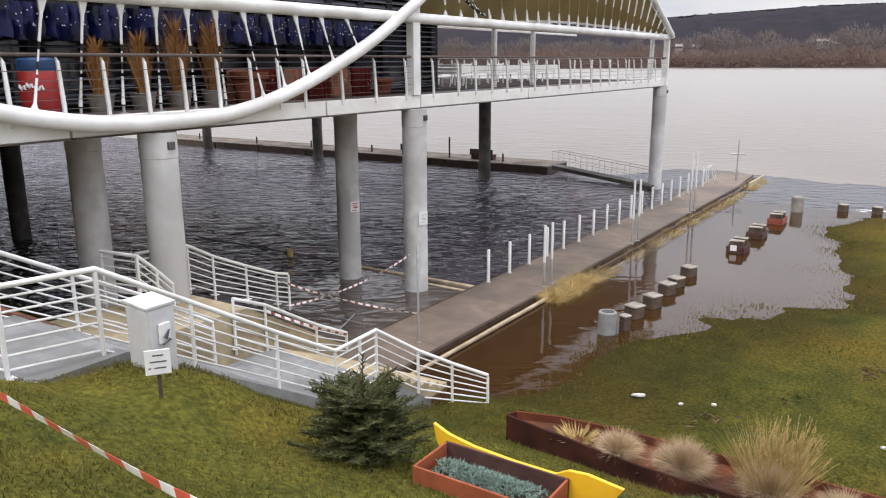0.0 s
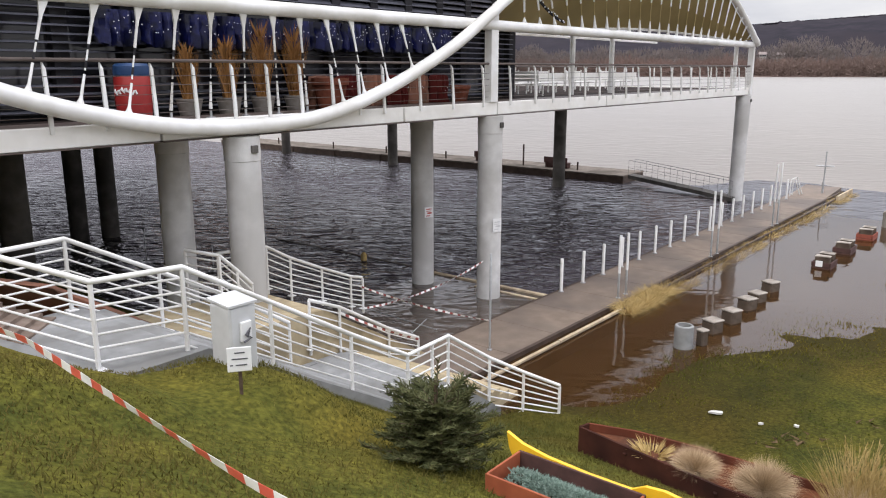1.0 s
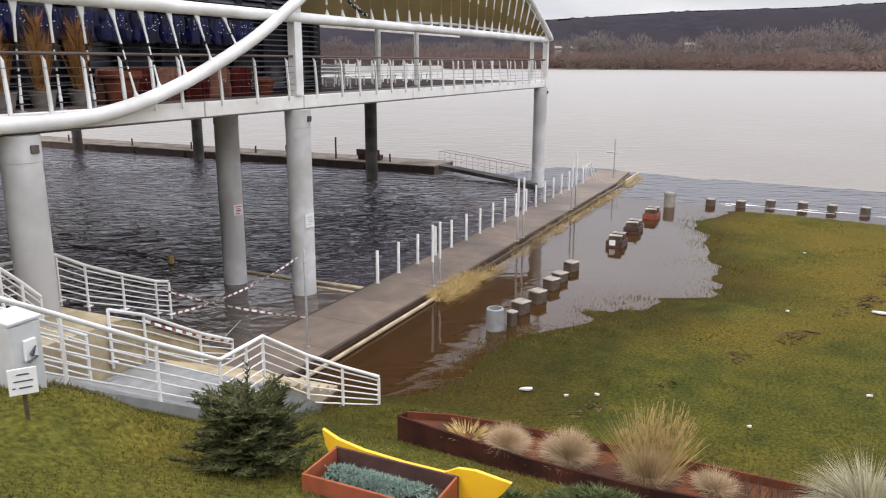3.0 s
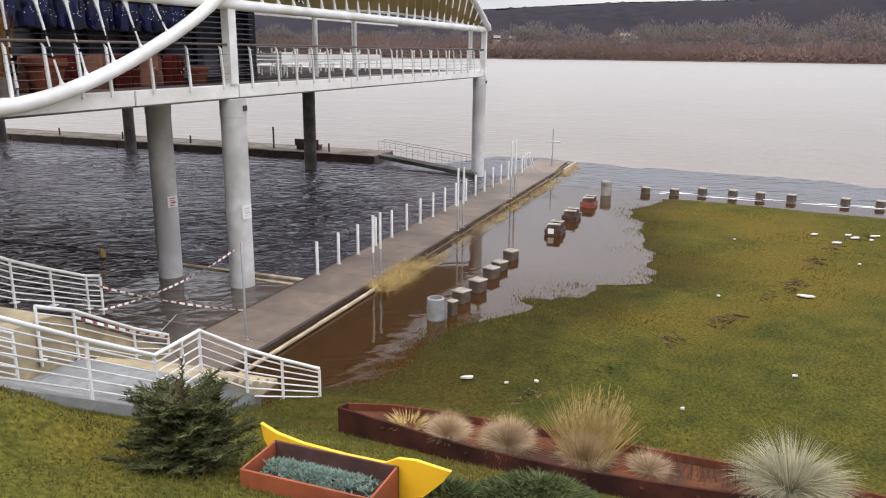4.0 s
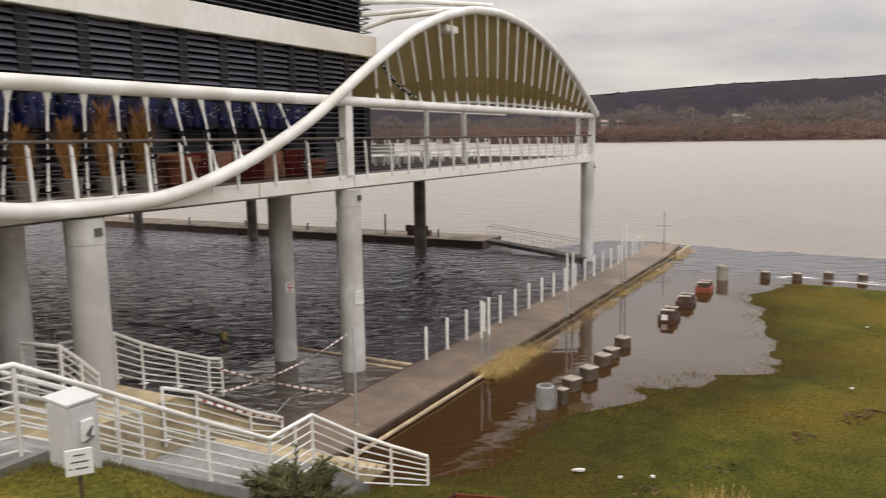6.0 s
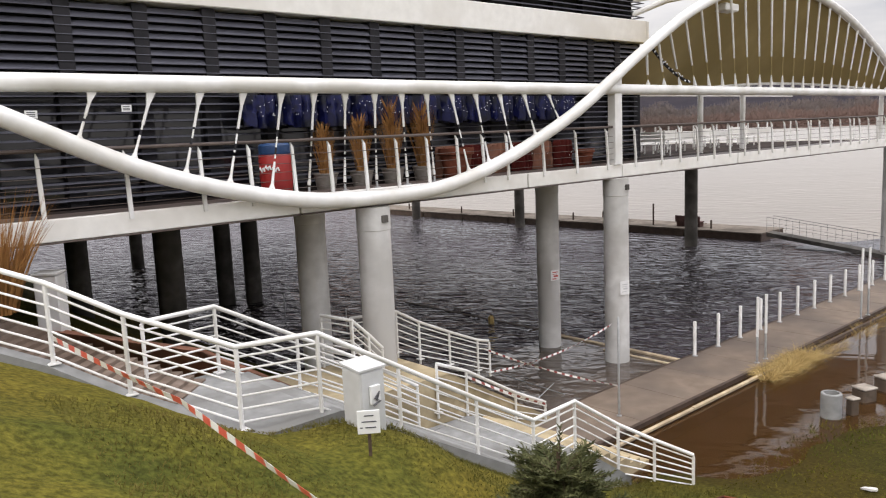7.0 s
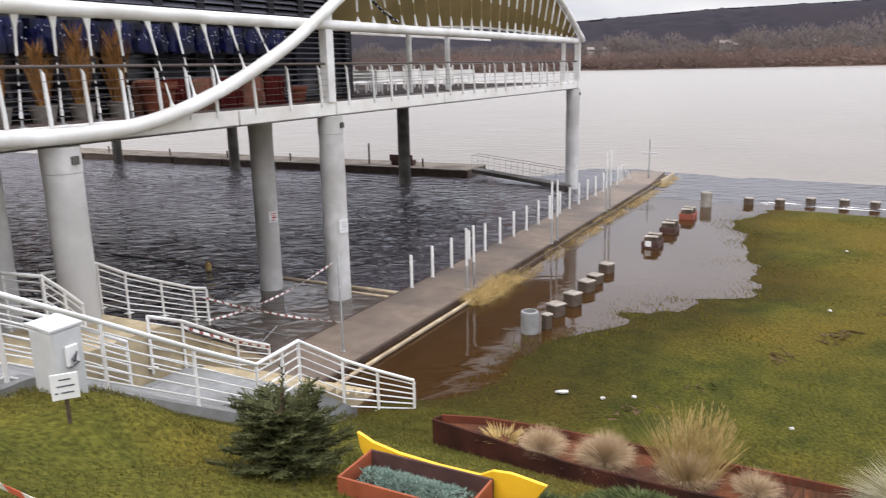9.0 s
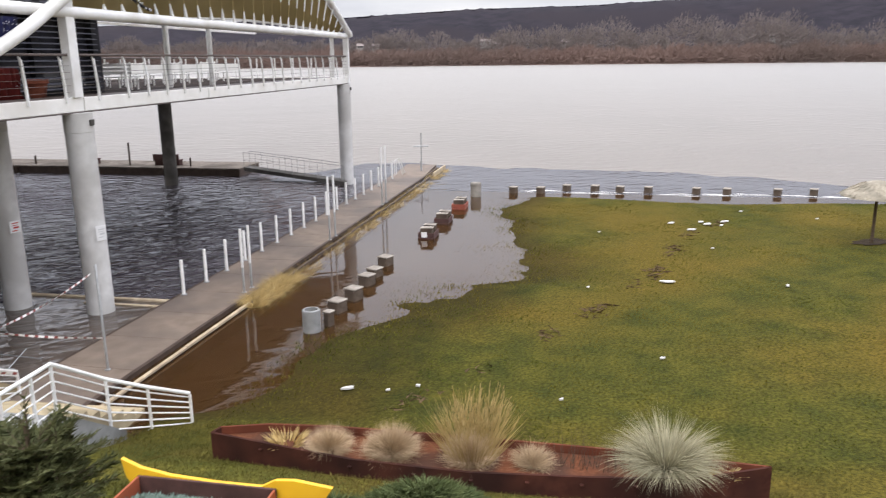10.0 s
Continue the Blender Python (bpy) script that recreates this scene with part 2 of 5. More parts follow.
def ground_material():
    m = material("lawn_and_bank", (0.050, 0.057, 0.013), (0.096, 0.091, 0.018), 1.3, 0.95, 0, 0.9, 28, (0.128, 0.097, 0.019), 0.16, 0, 0.03)
    nt = m.node_tree
    b = nt.nodes["Principled BSDF"]
    src = b.inputs["Base Color"].links[0].from_socket
    # fine speckle of dead blades, and bare mud below the water's edge
    co = nt.nodes.new("ShaderNodeTexCoord")
    n = nt.nodes.new("ShaderNodeTexNoise")
    n.inputs["Scale"].default_value, n.inputs["Detail"].default_value = 14, 4
    nt.links.new(co.outputs["Object"], n.inputs["Vector"])
    r = ramp_node(nt, [(0.35, (0.55, 0.55, 0.55)), (0.7, (1.35, 1.3, 1.2))])
    nt.links.new(n.outputs["Fac"], r.inputs["Fac"])
    mul = nt.nodes.new("ShaderNodeMix")
    mul.data_type, mul.blend_type = 'RGBA', 'MULTIPLY'
    mul.inputs[0].default_value = 1.0
    nt.links.new(src, mul.inputs[6])
    nt.links.new(r.outputs["Color"], mul.inputs[7])
    sep = nt.nodes.new("ShaderNodeSeparateXYZ")
    nt.links.new(co.outputs["Object"], sep.inputs[0])
    mr = nt.nodes.new("ShaderNodeMapRange")
    mr.inputs[1].default_value, mr.inputs[2].default_value = -0.15, 0.07
    nt.links.new(sep.outputs["Z"], mr.inputs[0])
    mud = nt.nodes.new("ShaderNodeMix")
    mud.data_type = 'RGBA'
    mud.inputs[6].default_value = (0.052, 0.031, 0.012, 1)
    nt.links.new(mr.outputs[0], mud.inputs[0])
    # turf darkens downhill from the bank to the low lawn, soaked turf at the water's edge darkest
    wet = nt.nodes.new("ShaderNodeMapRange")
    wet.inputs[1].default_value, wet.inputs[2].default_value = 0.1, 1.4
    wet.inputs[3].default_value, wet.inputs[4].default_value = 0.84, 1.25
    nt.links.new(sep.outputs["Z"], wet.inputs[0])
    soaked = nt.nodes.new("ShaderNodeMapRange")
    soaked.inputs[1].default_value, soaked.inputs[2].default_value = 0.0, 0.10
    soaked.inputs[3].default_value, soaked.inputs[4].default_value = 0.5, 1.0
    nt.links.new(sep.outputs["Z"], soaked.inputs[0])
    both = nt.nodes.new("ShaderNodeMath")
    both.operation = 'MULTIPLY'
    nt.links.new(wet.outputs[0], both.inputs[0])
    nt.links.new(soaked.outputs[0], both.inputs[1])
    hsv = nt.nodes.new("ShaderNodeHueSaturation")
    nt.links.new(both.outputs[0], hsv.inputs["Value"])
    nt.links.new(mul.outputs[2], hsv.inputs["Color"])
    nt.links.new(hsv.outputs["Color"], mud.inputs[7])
    nt.links.new(mud.outputs[2], b.inputs["Base Color"])
    return m


def water_material(name, deep, rough, scale, strength, body, film=(1, 1, 1), ior=1.36):
    """Murky water: silt that scatters light (body: how much hides the bottom) under a mirroring surface."""
    m = bpy.data.materials.new(name)
    m.use_nodes = True
    nt = m.node_tree
    nt.nodes.clear()
    out = nt.nodes.new("ShaderNodeOutputMaterial")
    silt = nt.nodes.new("ShaderNodeBsdfDiffuse")
    clear = nt.nodes.new("ShaderNodeBsdfTransparent")
    clear.inputs["Color"].default_value = (0.80, 0.66, 0.48, 1)
    gloss = nt.nodes.new("ShaderNodeBsdfGlossy")
    gloss.inputs["Roughness"].default_value = rough
    gloss.inputs["Color"].default_value = (*film, 1)
    co = nt.nodes.new("ShaderNodeTexCoord")
    # slow drift of lighter and darker silt
    n3 = nt.nodes.new("ShaderNodeTexNoise")
    n3.inputs["Scale"].default_value, n3.inputs["Detail"].default_value = 0.05, 4
    nt.links.new(co.outputs["Object"], n3.inputs["Vector"])
    r3 = ramp_node(nt, [(0.3, tuple(c * 0.88 for c in deep)), (0.7, tuple(c * 1.12 for c in deep))])
    nt.links.new(n3.outputs["Fac"], r3.inputs["Fac"])
    nt.links.new(r3.outputs["Color"], silt.inputs["Color"])
    # wavelets lie across the wind, which blows along the river's bend
    turn = nt.nodes.new("ShaderNodeMapping")
    turn.inputs["Rotation"].default_value = (0, 0, radians(-33))
    nt.links.new(co.outputs["Object"], turn.inputs["Vector"])
    mp = nt.nodes.new("ShaderNodeMapping")
    mp.inputs["Scale"].default_value = (1.2, 0.62, 1.0)
    nt.links.new(turn.outputs["Vector"], mp.inputs["Vector"])
    n = nt.nodes.new("ShaderNodeTexNoise")
    n.inputs["Scale"].default_value, n.inputs["Detail"].default_value = scale, 2.5
    n.inputs["Distortion"].default_value = 0.5
    nt.links.new(mp.outputs["Vector"], n.inputs["Vector"])
    n2 = nt.nodes.new("ShaderNodeTexNoise")
    n2.inputs["Scale"].default_value, n2.inputs["Detail"].default_value = 0.12, 3
    nt.links.new(co.outputs["Object"], n2.inputs["Vector"])
    mul = nt.nodes.new("ShaderNodeMath")
    mul.operation = 'MULTIPLY'
    nt.links.new(n.outputs["Fac"], mul.inputs[0])
    nt.links.new(n2.outputs["Fac"], mul.inputs[1])
    bp = nt.nodes.new("ShaderNodeBump")
    bp.inputs["Strength"].default_value, bp.inputs["Distance"].default_value = 1.0, strength
    nt.links.new(mul.outputs[0], bp.inputs["Height"])
    fr = nt.nodes.new("ShaderNodeFresnel")
    fr.inputs["IOR"].default_value = ior
    for node in (gloss, fr):
        nt.links.new(bp.outputs["Normal"], node.inputs["Normal"])
    under = nt.nodes.new("ShaderNodeMixShader")
    under.inputs[0].default_value = body
    nt.links.new(clear.outputs[0], under.inputs[1])
    nt.links.new(silt.outputs[0], under.inputs[2])
    top = nt.nodes.new("ShaderNodeMixShader")
    nt.links.new(fr.outputs[0], top.inputs[0])
    nt.links.new(under.outputs[0], top.inputs[1])
    nt.links.new(gloss.outputs[0], top.inputs[2])
    nt.links.new(top.outputs[0], out.inputs["Surface"])
    return m


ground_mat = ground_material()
river_mat = water_material("muddy_river_water", (0.172, 0.148, 0.130), 0.28, 0.9, 0.16, 1.0, (0.65, 0.633, 0.607))
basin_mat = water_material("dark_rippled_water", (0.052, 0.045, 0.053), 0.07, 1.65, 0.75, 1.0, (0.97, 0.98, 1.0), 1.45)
flood_mat = water_material("still_brown_flood_water", (0.070, 0.034, 0.012), 0.05, 1.2, 0.02, 0.55, (0.85, 0.87, 0.90))
pool_mat = water_material("shallow_silty_water", (0.105, 0.088, 0.078), 0.04, 1.6, 0.12, 0.72)
slack_mat = water_material("blue_grey_slack_water", (0.095, 0.092, 0.098), 0.12, 1.3, 0.14, 1.0, (0.66, 0.665, 0.69))
glass_mat = bpy.data.materials.new("dark_window_glass")
glass_mat.use_nodes = True
gb = glass_mat.node_tree.nodes["Principled BSDF"]
gb.inputs["Base Color"].default_value = (0.03, 0.03, 0.036, 1)
gb.inputs["Roughness"].default_value = 0.06


# ---- mesh helpers ----
class Shape:
    """Collects vertices and faces of one mesh."""

    def __init__(self):
        self.v, self.f = [], []

    def add(self, verts, faces):
        k = len(self.v)
        self.v += [tuple(p) for p in verts]
        self.f += [tuple(i + k for i in f) for f in faces]
        return self

    def box(self, a, b, bevel=0.0):
        lo, hi = [min(p, q) for p, q in zip(a, b)], [max(p, q) for p, q in zip(a, b)]
        if bevel <= 0:
            vs = [(x, y, z) for z in (lo[2], hi[2]) for y in (lo[1], hi[1]) for x in (lo[0], hi[0])]
            return self.add(vs, [(0, 2, 3, 1), (4, 5, 7, 6), (0, 1, 5, 4), (2, 6, 7, 3), (0, 4, 6, 2), (1, 3, 7, 5)])
        bm = bmesh.new()
        bmesh.ops.create_cube(bm, size=1.0)
        for p in bm.verts:
            p.co = [(lo[i] + hi[i]) / 2 + p.co[i] * (hi[i] - lo[i]) for i in range(3)]
        bmesh.ops.bevel(bm, geom=bm.edges[:], offset=bevel, segments=1, affect='EDGES')
        bm.verts.index_update()
        self.add([p.co[:] for p in bm.verts], [[p.index for p in f.verts] for f in bm.faces])
        bm.free()
        return self

    def tube(self, pts, r, n=8, caps=True):
        """A round bar along points; r is one radius or one for each point."""
        pts = [Vector(p) for p in pts]
        rs = r if isinstance(r, (list, tuple)) else [r] * len(pts)
        rings, prev = [], None
        for i, p in enumerate(pts):
            d = (pts[min(i + 1, len(pts) - 1)] - pts[max(i - 1, 0)]).normalized()
            if prev is None:
                a = d.cross(Vector((0, 0, 1)))
                if a.length < 0.05:
                    a = d.cross(Vector((1, 0, 0)))
            else:
                a = prev - d * prev.dot(d)
            a.normalize()
            prev = a
            b = d.cross(a)
            rings.append([p + (a * math.cos(2 * math.pi * k / n) + b * math.sin(2 * math.pi * k / n)) * rs[i] for k in range(n)])
        fs = []
        for i in range(len(pts) - 1):
            for k in range(n):
                fs.append((i * n + k, i * n + (k + 1) % n, (i + 1) * n + (k + 1) % n, (i + 1) * n + k))
        if caps:
            fs.append(tuple(range(n))[::-1])
            fs.append(tuple((len(pts) - 1) * n + k for k in range(n)))
        return self.add([p for ring in rings for p in ring], fs)

    def lathe(self, profile, n=16, at=(0, 0, 0)):
        """A turned body from (radius, height) pairs."""
        vs = [(at[0] + r * math.cos(2 * math.pi * k / n), at[1] + r * math.sin(2 * math.pi * k / n), at[2] + z) for r, z in profile for k in range(n)]
        fs = [(i * n + k, i * n + (k + 1) % n, (i + 1) * n + (k + 1) % n, (i + 1) * n + k) for i in range(len(profile) - 1) for k in range(n)]
        fs.append(tuple(range(n))[::-1])
        fs.append(tuple((len(profile) - 1) * n + k for k in range(n)))
        return self.add(vs, fs)

    def prism(self, outline, direction):
        """A flat outline pushed along a direction."""
        k, d = len(outline), Vector(direction)
        vs = [Vector(p) for p in outline] + [Vector(p) + d for p in outline]
        fs = [tuple(range(k))[::-1], tuple(range(k, 2 * k))] + [(i, (i + 1) % k, k + (i + 1) % k, k + i) for i in range(k)]
        return self.add(vs, fs)

    def blade(self, base, way, length, width, droop=0.3, segs=3, rnd=random):
        """One leaf of grass that bends down as it goes."""
        p, d = Vector(base), Vector(way).normalized()
        side = d.cross(Vector((rnd.uniform(-1, 1), rnd.uniform(-1, 1), 0.3))).normalized()
        vs, fs = [], []
        for i in range(segs):
            w = width * (1 - i / segs) * 0.5
            vs += [p - side * w, p + side * w]
            p = p + d * (length / segs)
            d = (d + Vector((0, 0, -droop))).normalized()
        vs.append(p)
        for i in range(segs - 1):
            fs.append((2 * i, 2 * i + 1, 2 * i + 3, 2 * i + 2))
        fs.append((2 * segs - 2, 2 * segs - 1, 2 * segs))
        return self.add(vs, fs)

    def mesh(self, name, smooth=False):
        me = bpy.data.meshes.new(name)
        me.from_pydata(self.v, [], self.f)
        me.validate()
        if smooth:
            me.shade_smooth()
            me.set_sharp_from_angle(angle=radians(40))
        return me


def part(name, shape, mat, parent=None, label="", smooth=False):
    me = shape.mesh(name, smooth) if isinstance(shape, Shape) else shape
    ob = new(name, me)
    if not me.materials:
        me.materials.append(mat)
    if parent:
        ob.parent = parent
    if label:
        ob["label"] = label
    return ob


def thing(name, m, label, category, group="", kind=""):
    ob = new(name)
    ob.empty_display_size = 0.2
    ob.matrix_world = m
    return tagged(ob, label, category, group, kind)


# The building, stairs and pier share one grid: u along the pier, v across it towards the building.
GRID = pose(-0.85, 23.43, 0, 0, 0, 56.85)


def at(u, v, z=0.0, turn=0.0):
    return GRID @ pose(u, v, z, 0, 0, turn)


# The pier runs at a slight angle to the building.
PIER = GRID @ pose(1.6, -1.72, 0, 0, 0, -0.7) @ pose(-1.6, 1.72, 0)


def on_pier(u, v, z=0.0, turn=0.0):
    return PIER @ pose(u, v, z, 0, 0, turn)


def interp(x, table):
    if x <= table[0][0]:
        return table[0][1]
    for (a, p), (b, q) in zip(table, table[1:]):
        if x <= b:
            return p + (q - p) * (x - a) / (b - a)
    return table[-1][1]


# ---- ground and water ----
BANK = [(-60, 7.5), (-30, 5.7), (-19, 5.35), (-16.5, 4.35), (-14.9, 3.52), (-13.9, 3.36), (-13.2, 3.05), (-12.6, 2.52), (-9.5, 0.93), (-7.3, 0.25), (-5.5, 0.10)]
LOW_BANK = [(-60, 7.5), (-30, 5.7), (-19, 5.2), (-16.5, 4.1), (-14.9, 3.38), (-12.7, 2.55), (-10.5, 1.66), (-9.65, 1.30), (-8.5, 0.80), (-7.3, 0.28), (-5.5, 0.10)]
SHORE = [(-7, -6.9), (-6, -6.9), (-5.15, -7.1), (-4, -7.2), (-2.64, -7.25), (-1.5, -7.45), (-0.5, -7.95), (0.2, -8.6), (1.0, -9.1), (2.6, -9.75), (4.2, -10.3), (4.7, -11.6), (5.7, -12.3), (7.6, -12.2), (9.2, -11.1), (10.4, -11.0), (13.8, -10.3), (16.0, -10.2), (20.2, -10.8)]


def stair_side(u, v):
    """How far a point lies inside the stairs' near edge, in metres."""
    if u < -20 or u > -6.5:
        return -9
    if u > -15.2:
        return v + 5.2
    return ((u + 19.2) * 4.1 + (v + 0.9) * 4.0) / 5.73 - 0.35


def ground_height(u, v):
    n = noise.noise(Vector((u * 0.35, v * 0.35, 0.3))) * 0.042 + noise.noise(Vector((u * 1.3, v * 1.3, 2.3))) * 0.018
    k = min(1, max(0, (v + 7.6) / 0.8))
    bank = interp(u, BANK) * k + interp(u, LOW_BANK) * (1 - k)
    d = stair_side(u, v)
    bank -= 0.35 * min(1, max(0, (d + 0.15) / 0.3)) + (0.16 * min(1, max(0, (d + 0.9) / 0.7)) if u < -15.2 else 0)
    edge = interp(u, SHORE)
    lawn = (0.03 if u < 6 else 0.04) * (edge - v) + 0.005
    if u < 2.0:
        # waterlogged turf just awash between the bank and the pool
        wet = min(1, max(0, (2.0 - u) / 1.5)) * min(1, max(0, (v + 10.2) / 1.0))
        lawn = min(lawn, lawn * (1 - wet) + wet * (0.016 + 0.012 * (edge - v)))
    if -15.2 < u < -10.5 and v < -5.2:
        bank += 0.16 * math.sin((u + 15.2) / 4.7 * math.pi) * min(1, (-5.2 - v) / 0.5) * max(0, min(1, (v + 7.6) / 1.2))
    lawn = max(-1.2, min(lawn, 0.13 + 0.002 * max(0, edge - v)))
    if v > -5.5:
        lawn -= 0.25 * (v + 5.5)
    lawn = max(lawn, -1.4)
    river = 0.20 * (19.9 + 0.5 * math.sin(v * 0.4) - u)
    lawn = min(lawn, max(river, -1.5))
    k = min(1, max(0, (u + 7.3) / 2.2))
    k = k * k * (3 - 2 * k)
    if u < -6:
        n *= 1.4
    elif u < 1.5 and -9.6 < v:
        n *= 0.35
    return bank * (1 - k) + lawn * k + n * (1 if lawn > -0.5 or u < -6 else 0.3)


def build_ground():
    us = [-3000, -600, -120, -60, -45, -36, -30] + [-27 + 0.4 * i for i in range(128)] + [25, 27, 30, 34, 40, 60, 120, 300, 900, 3000]
    vs = [-3000, -900, -300, -150, -90, -65, -52, -44] + [-38 + 0.4 * i for i in range(116)] + [9, 12, 16, 24, 40, 90, 300, 900, 3000]
    s = Shape()
    s.v = [(u, v, ground_height(u, v)) for u in us for v in vs]
    w = len(vs)
    s.f = [(i * w + j, (i + 1) * w + j, (i + 1) * w + j + 1, i * w + j + 1) for i in range(len(us) - 1) for j in range(w - 1)]
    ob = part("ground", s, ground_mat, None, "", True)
    ob.matrix_world = GRID
    tagged(ob, "sloping grassy bank and flat flooded river lawn", "ground", kind="structure")


build_ground()


def water_sheet(name, rects, mat, label, z=0.0):
    s = Shape()
    for u0, v0, u1, v1 in rects:
        s.add([(u0, v0, z), (u1, v0, z), (u1, v1, z), (u0, v1, z)], [(0, 1, 2, 3)])
    ob = part(name, s, mat)
    ob.matrix_world = GRID
    tagged(ob, label, "water", kind="structure")
    return ob


water_sheet("water", [(27.0, -1500, 2500, 1500), (21.6, -1500, 27.0, -3.0)], river_mat, "wide muddy river in flood reflecting the grey sky")
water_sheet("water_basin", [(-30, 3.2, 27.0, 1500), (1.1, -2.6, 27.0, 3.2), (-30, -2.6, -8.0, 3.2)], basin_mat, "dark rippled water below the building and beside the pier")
water_sheet("water_flood", [(-8.0, -60, 21.6, -2.6), (21.6, -3.0, 27.0, -2.6)], flood_mat, "still brown flood water over the drowned lawn")
water_sheet("water_pool", [(-8.0, -2.6, 1.1, 3.2)], pool_mat, "shallow silty water over the sunken paving")


# slack water along the lawn's edge, where the muddy current fades out
s = Shape()
EDGE = [(-60, 22.5), (-40, 23.5), (-28.6, 25.2), (-23.5, 28.2), (-19, 29.9), (-13, 30.6), (-8.6, 30.8), (-4.5, 31.8), (-1.5, 33.0), (1.5, 31.5), (4, 27.5), (6, 26.0)]
vs = [-60 + 0.5 * i for i in range(131)]
for v in vs:
    e = interp(v, EDGE) + 0.9 * noise.noise(Vector((v * 0.45, 3, 5))) + 0.5 * noise.noise(Vector((v * 1.6, 7, 5)))
    s.v += [(21.65 if v < -2.8 else 23.9, v, 0.006), (max(e, 24.2), v, 0.006)]
s.f = [(2 * i, 2 * i + 1, 2 * i + 3, 2 * i + 2) for i in range(len(vs) - 1)]
slack = part("water_slack", s, slack_mat)
slack.matrix_world = GRID
tagged(slack, "blue-grey slack water along the flooded lawn's edge", "water", kind="structure")


def far_side():
    rnd = random.Random(5)
    # wooded hill beyond the river
    ridge = [(-60, 50), (0, 60), (15.8, 73), (21, 80), (25.3, 85), (33, 87), (38, 92), (42, 92), (60, 95), (80, 90)]
    s, cols = Shape(), []
    azs = [-60 + 0.25 * i for i in range(561)]
    for a in azs:
        h = interp(a, ridge) + 2.0 * noise.noise(Vector((a * 0.35, 1, 1))) + 2.4 * noise.noise(Vector((a * 2.2, 4, 1)))
        col = []
        for r, k in ((830, 0.0), (900, 0.06), (1000, 0.28), (1100, 0.55), (1200, 0.82), (1280, 0.97), (1330, 1.0), (1500, 0.9)):
            z = 0.6 + h * k + (2.5 * noise.noise(Vector((a * 1.7, r * 0.02, 3))) if k > 0.05 else 0)
            col.append((r * math.sin(radians(a)), r * math.cos(radians(a)), z))
        cols.append(col)
    s.v = [p for c in cols for p in c]
    s.f = [(i * 8 + j, (i + 1) * 8 + j, (i + 1) * 8 + j + 1, i * 8 + j + 1) for i in range(len(cols) - 1) for j in range(7)]
    tagged(part("backdrop_hill", s, hill_mat, None, "", True), "long dark wooded hill across the river", "hill", kind="structure")
    # tree tops on the hill
    s = Shape()
    for _ in range(3600):
        a = rnd.uniform(-8, 56)
        k = rnd.uniform(0.9, 1.0)
        r = 930 + 390 * k
        h = interp(a, ridge)
        z = 0.6 + h * interp(r, [(900, 0.06), (1000, 0.28), (1100, 0.55), (1200, 0.82), (1280, 0.97), (1330, 1.0)])
        p = Vector((r * math.sin(radians(a)), r * math.cos(radians(a)), z - 2))
        for _ in range(4):
            q = p + Vector((rnd.uniform(-5, 5), 0, 0))
            s.blade(q, (rnd.uniform(-0.4, 0.4), rnd.uniform(-0.3, 0.3), 1), rnd.uniform(2.2, 3.6), rnd.uniform(3, 6), 0.0, 2, rnd)
    tagged(part("hill_woods", s, hill_mat), "dark bare woods covering the far hill", "woods", kind="stuff")
    # willow and alder belt along the far bank
    for nm, mat, n, r0, r1, h0, h1, lab in (("riverside_woods", bare_trees, 3600, 803, 850, 8, 20, "brown leafless riverside thicket along the far bank"),
                                           ("tall_far_trees", grey_trees, 520, 852, 900, 0.66, 1.0, "taller grey leafless trees behind the riverside thicket")):
        s = Shape()
        for _ in range(n):
            a = rnd.uniform(-25, 62)
            r = rnd.uniform(r0, r1)
            top = rnd.uniform(h0, h1) * (0.9 + 0.35 * noise.noise(Vector((a * 0.6, 7, r0))))
            if nm == "tall_far_trees":
                top *= interp(a, [(10, 32), (16, 36), (20.8, 45), (24.4, 35), (28.6, 48), (31, 43), (34, 53), (38, 50), (41, 55), (47.3, 47), (49.3, 38), (62, 40)])
            p = Vector((r * math.sin(radians(a)), r * math.cos(radians(a)), 0))
            wide = top * rnd.uniform(0.28, 0.42)
            across = Vector((math.cos(radians(a)), -math.sin(radians(a)), 0))
            s.blade(p, (rnd.uniform(-0.1, 0.1), 0, 1), top * 0.8, 0.7, 0, 2, rnd)
            for _ in range(44 if nm == "riverside_woods" else 260):
                e, q = rnd.uniform(0, 2 * math.pi), rnd.random() ** 0.5
                c = p + across * (wide * q * math.cos(e)) + Vector((0, 0, top * 0.56 + top * 0.44 * q * math.sin(e)))
                d = across * math.cos(e) * 0.8 + Vector((rnd.uniform(-0.4, 0.4), rnd.uniform(-0.4, 0.4), 0.7 + math.sin(e)))
                s.blade(c, d, rnd.uniform(2.0, 4.6), rnd.uniform(0.4, 0.9), 0.05, 2, rnd)
        tagged(part(nm, s, mat), lab, "trees", kind="stuff")
    # narrow bank under them
    s = Shape()
    for i in range(88):
        a0, a1 = radians(-25 + i), radians(-24 + i)
        s.add([(800 * math.sin(a0), 800 * math.cos(a0), -0.3), (800 * math.sin(a1), 800 * math.cos(a1), -0.3),
               (815 * math.sin(a1), 815 * math.cos(a1), 1.2), (815 * math.sin(a0), 815 * math.cos(a0), 1.2),
               (880 * math.sin(a1), 880 * math.cos(a1), 1.6), (880 * math.sin(a0), 880 * math.cos(a0), 1.6)], [(0, 1, 2, 3), (3, 2, 4, 5)])
    tagged(part("far_bank", s, bare_trees), "low muddy bank on the far side", "bank", kind="structure")
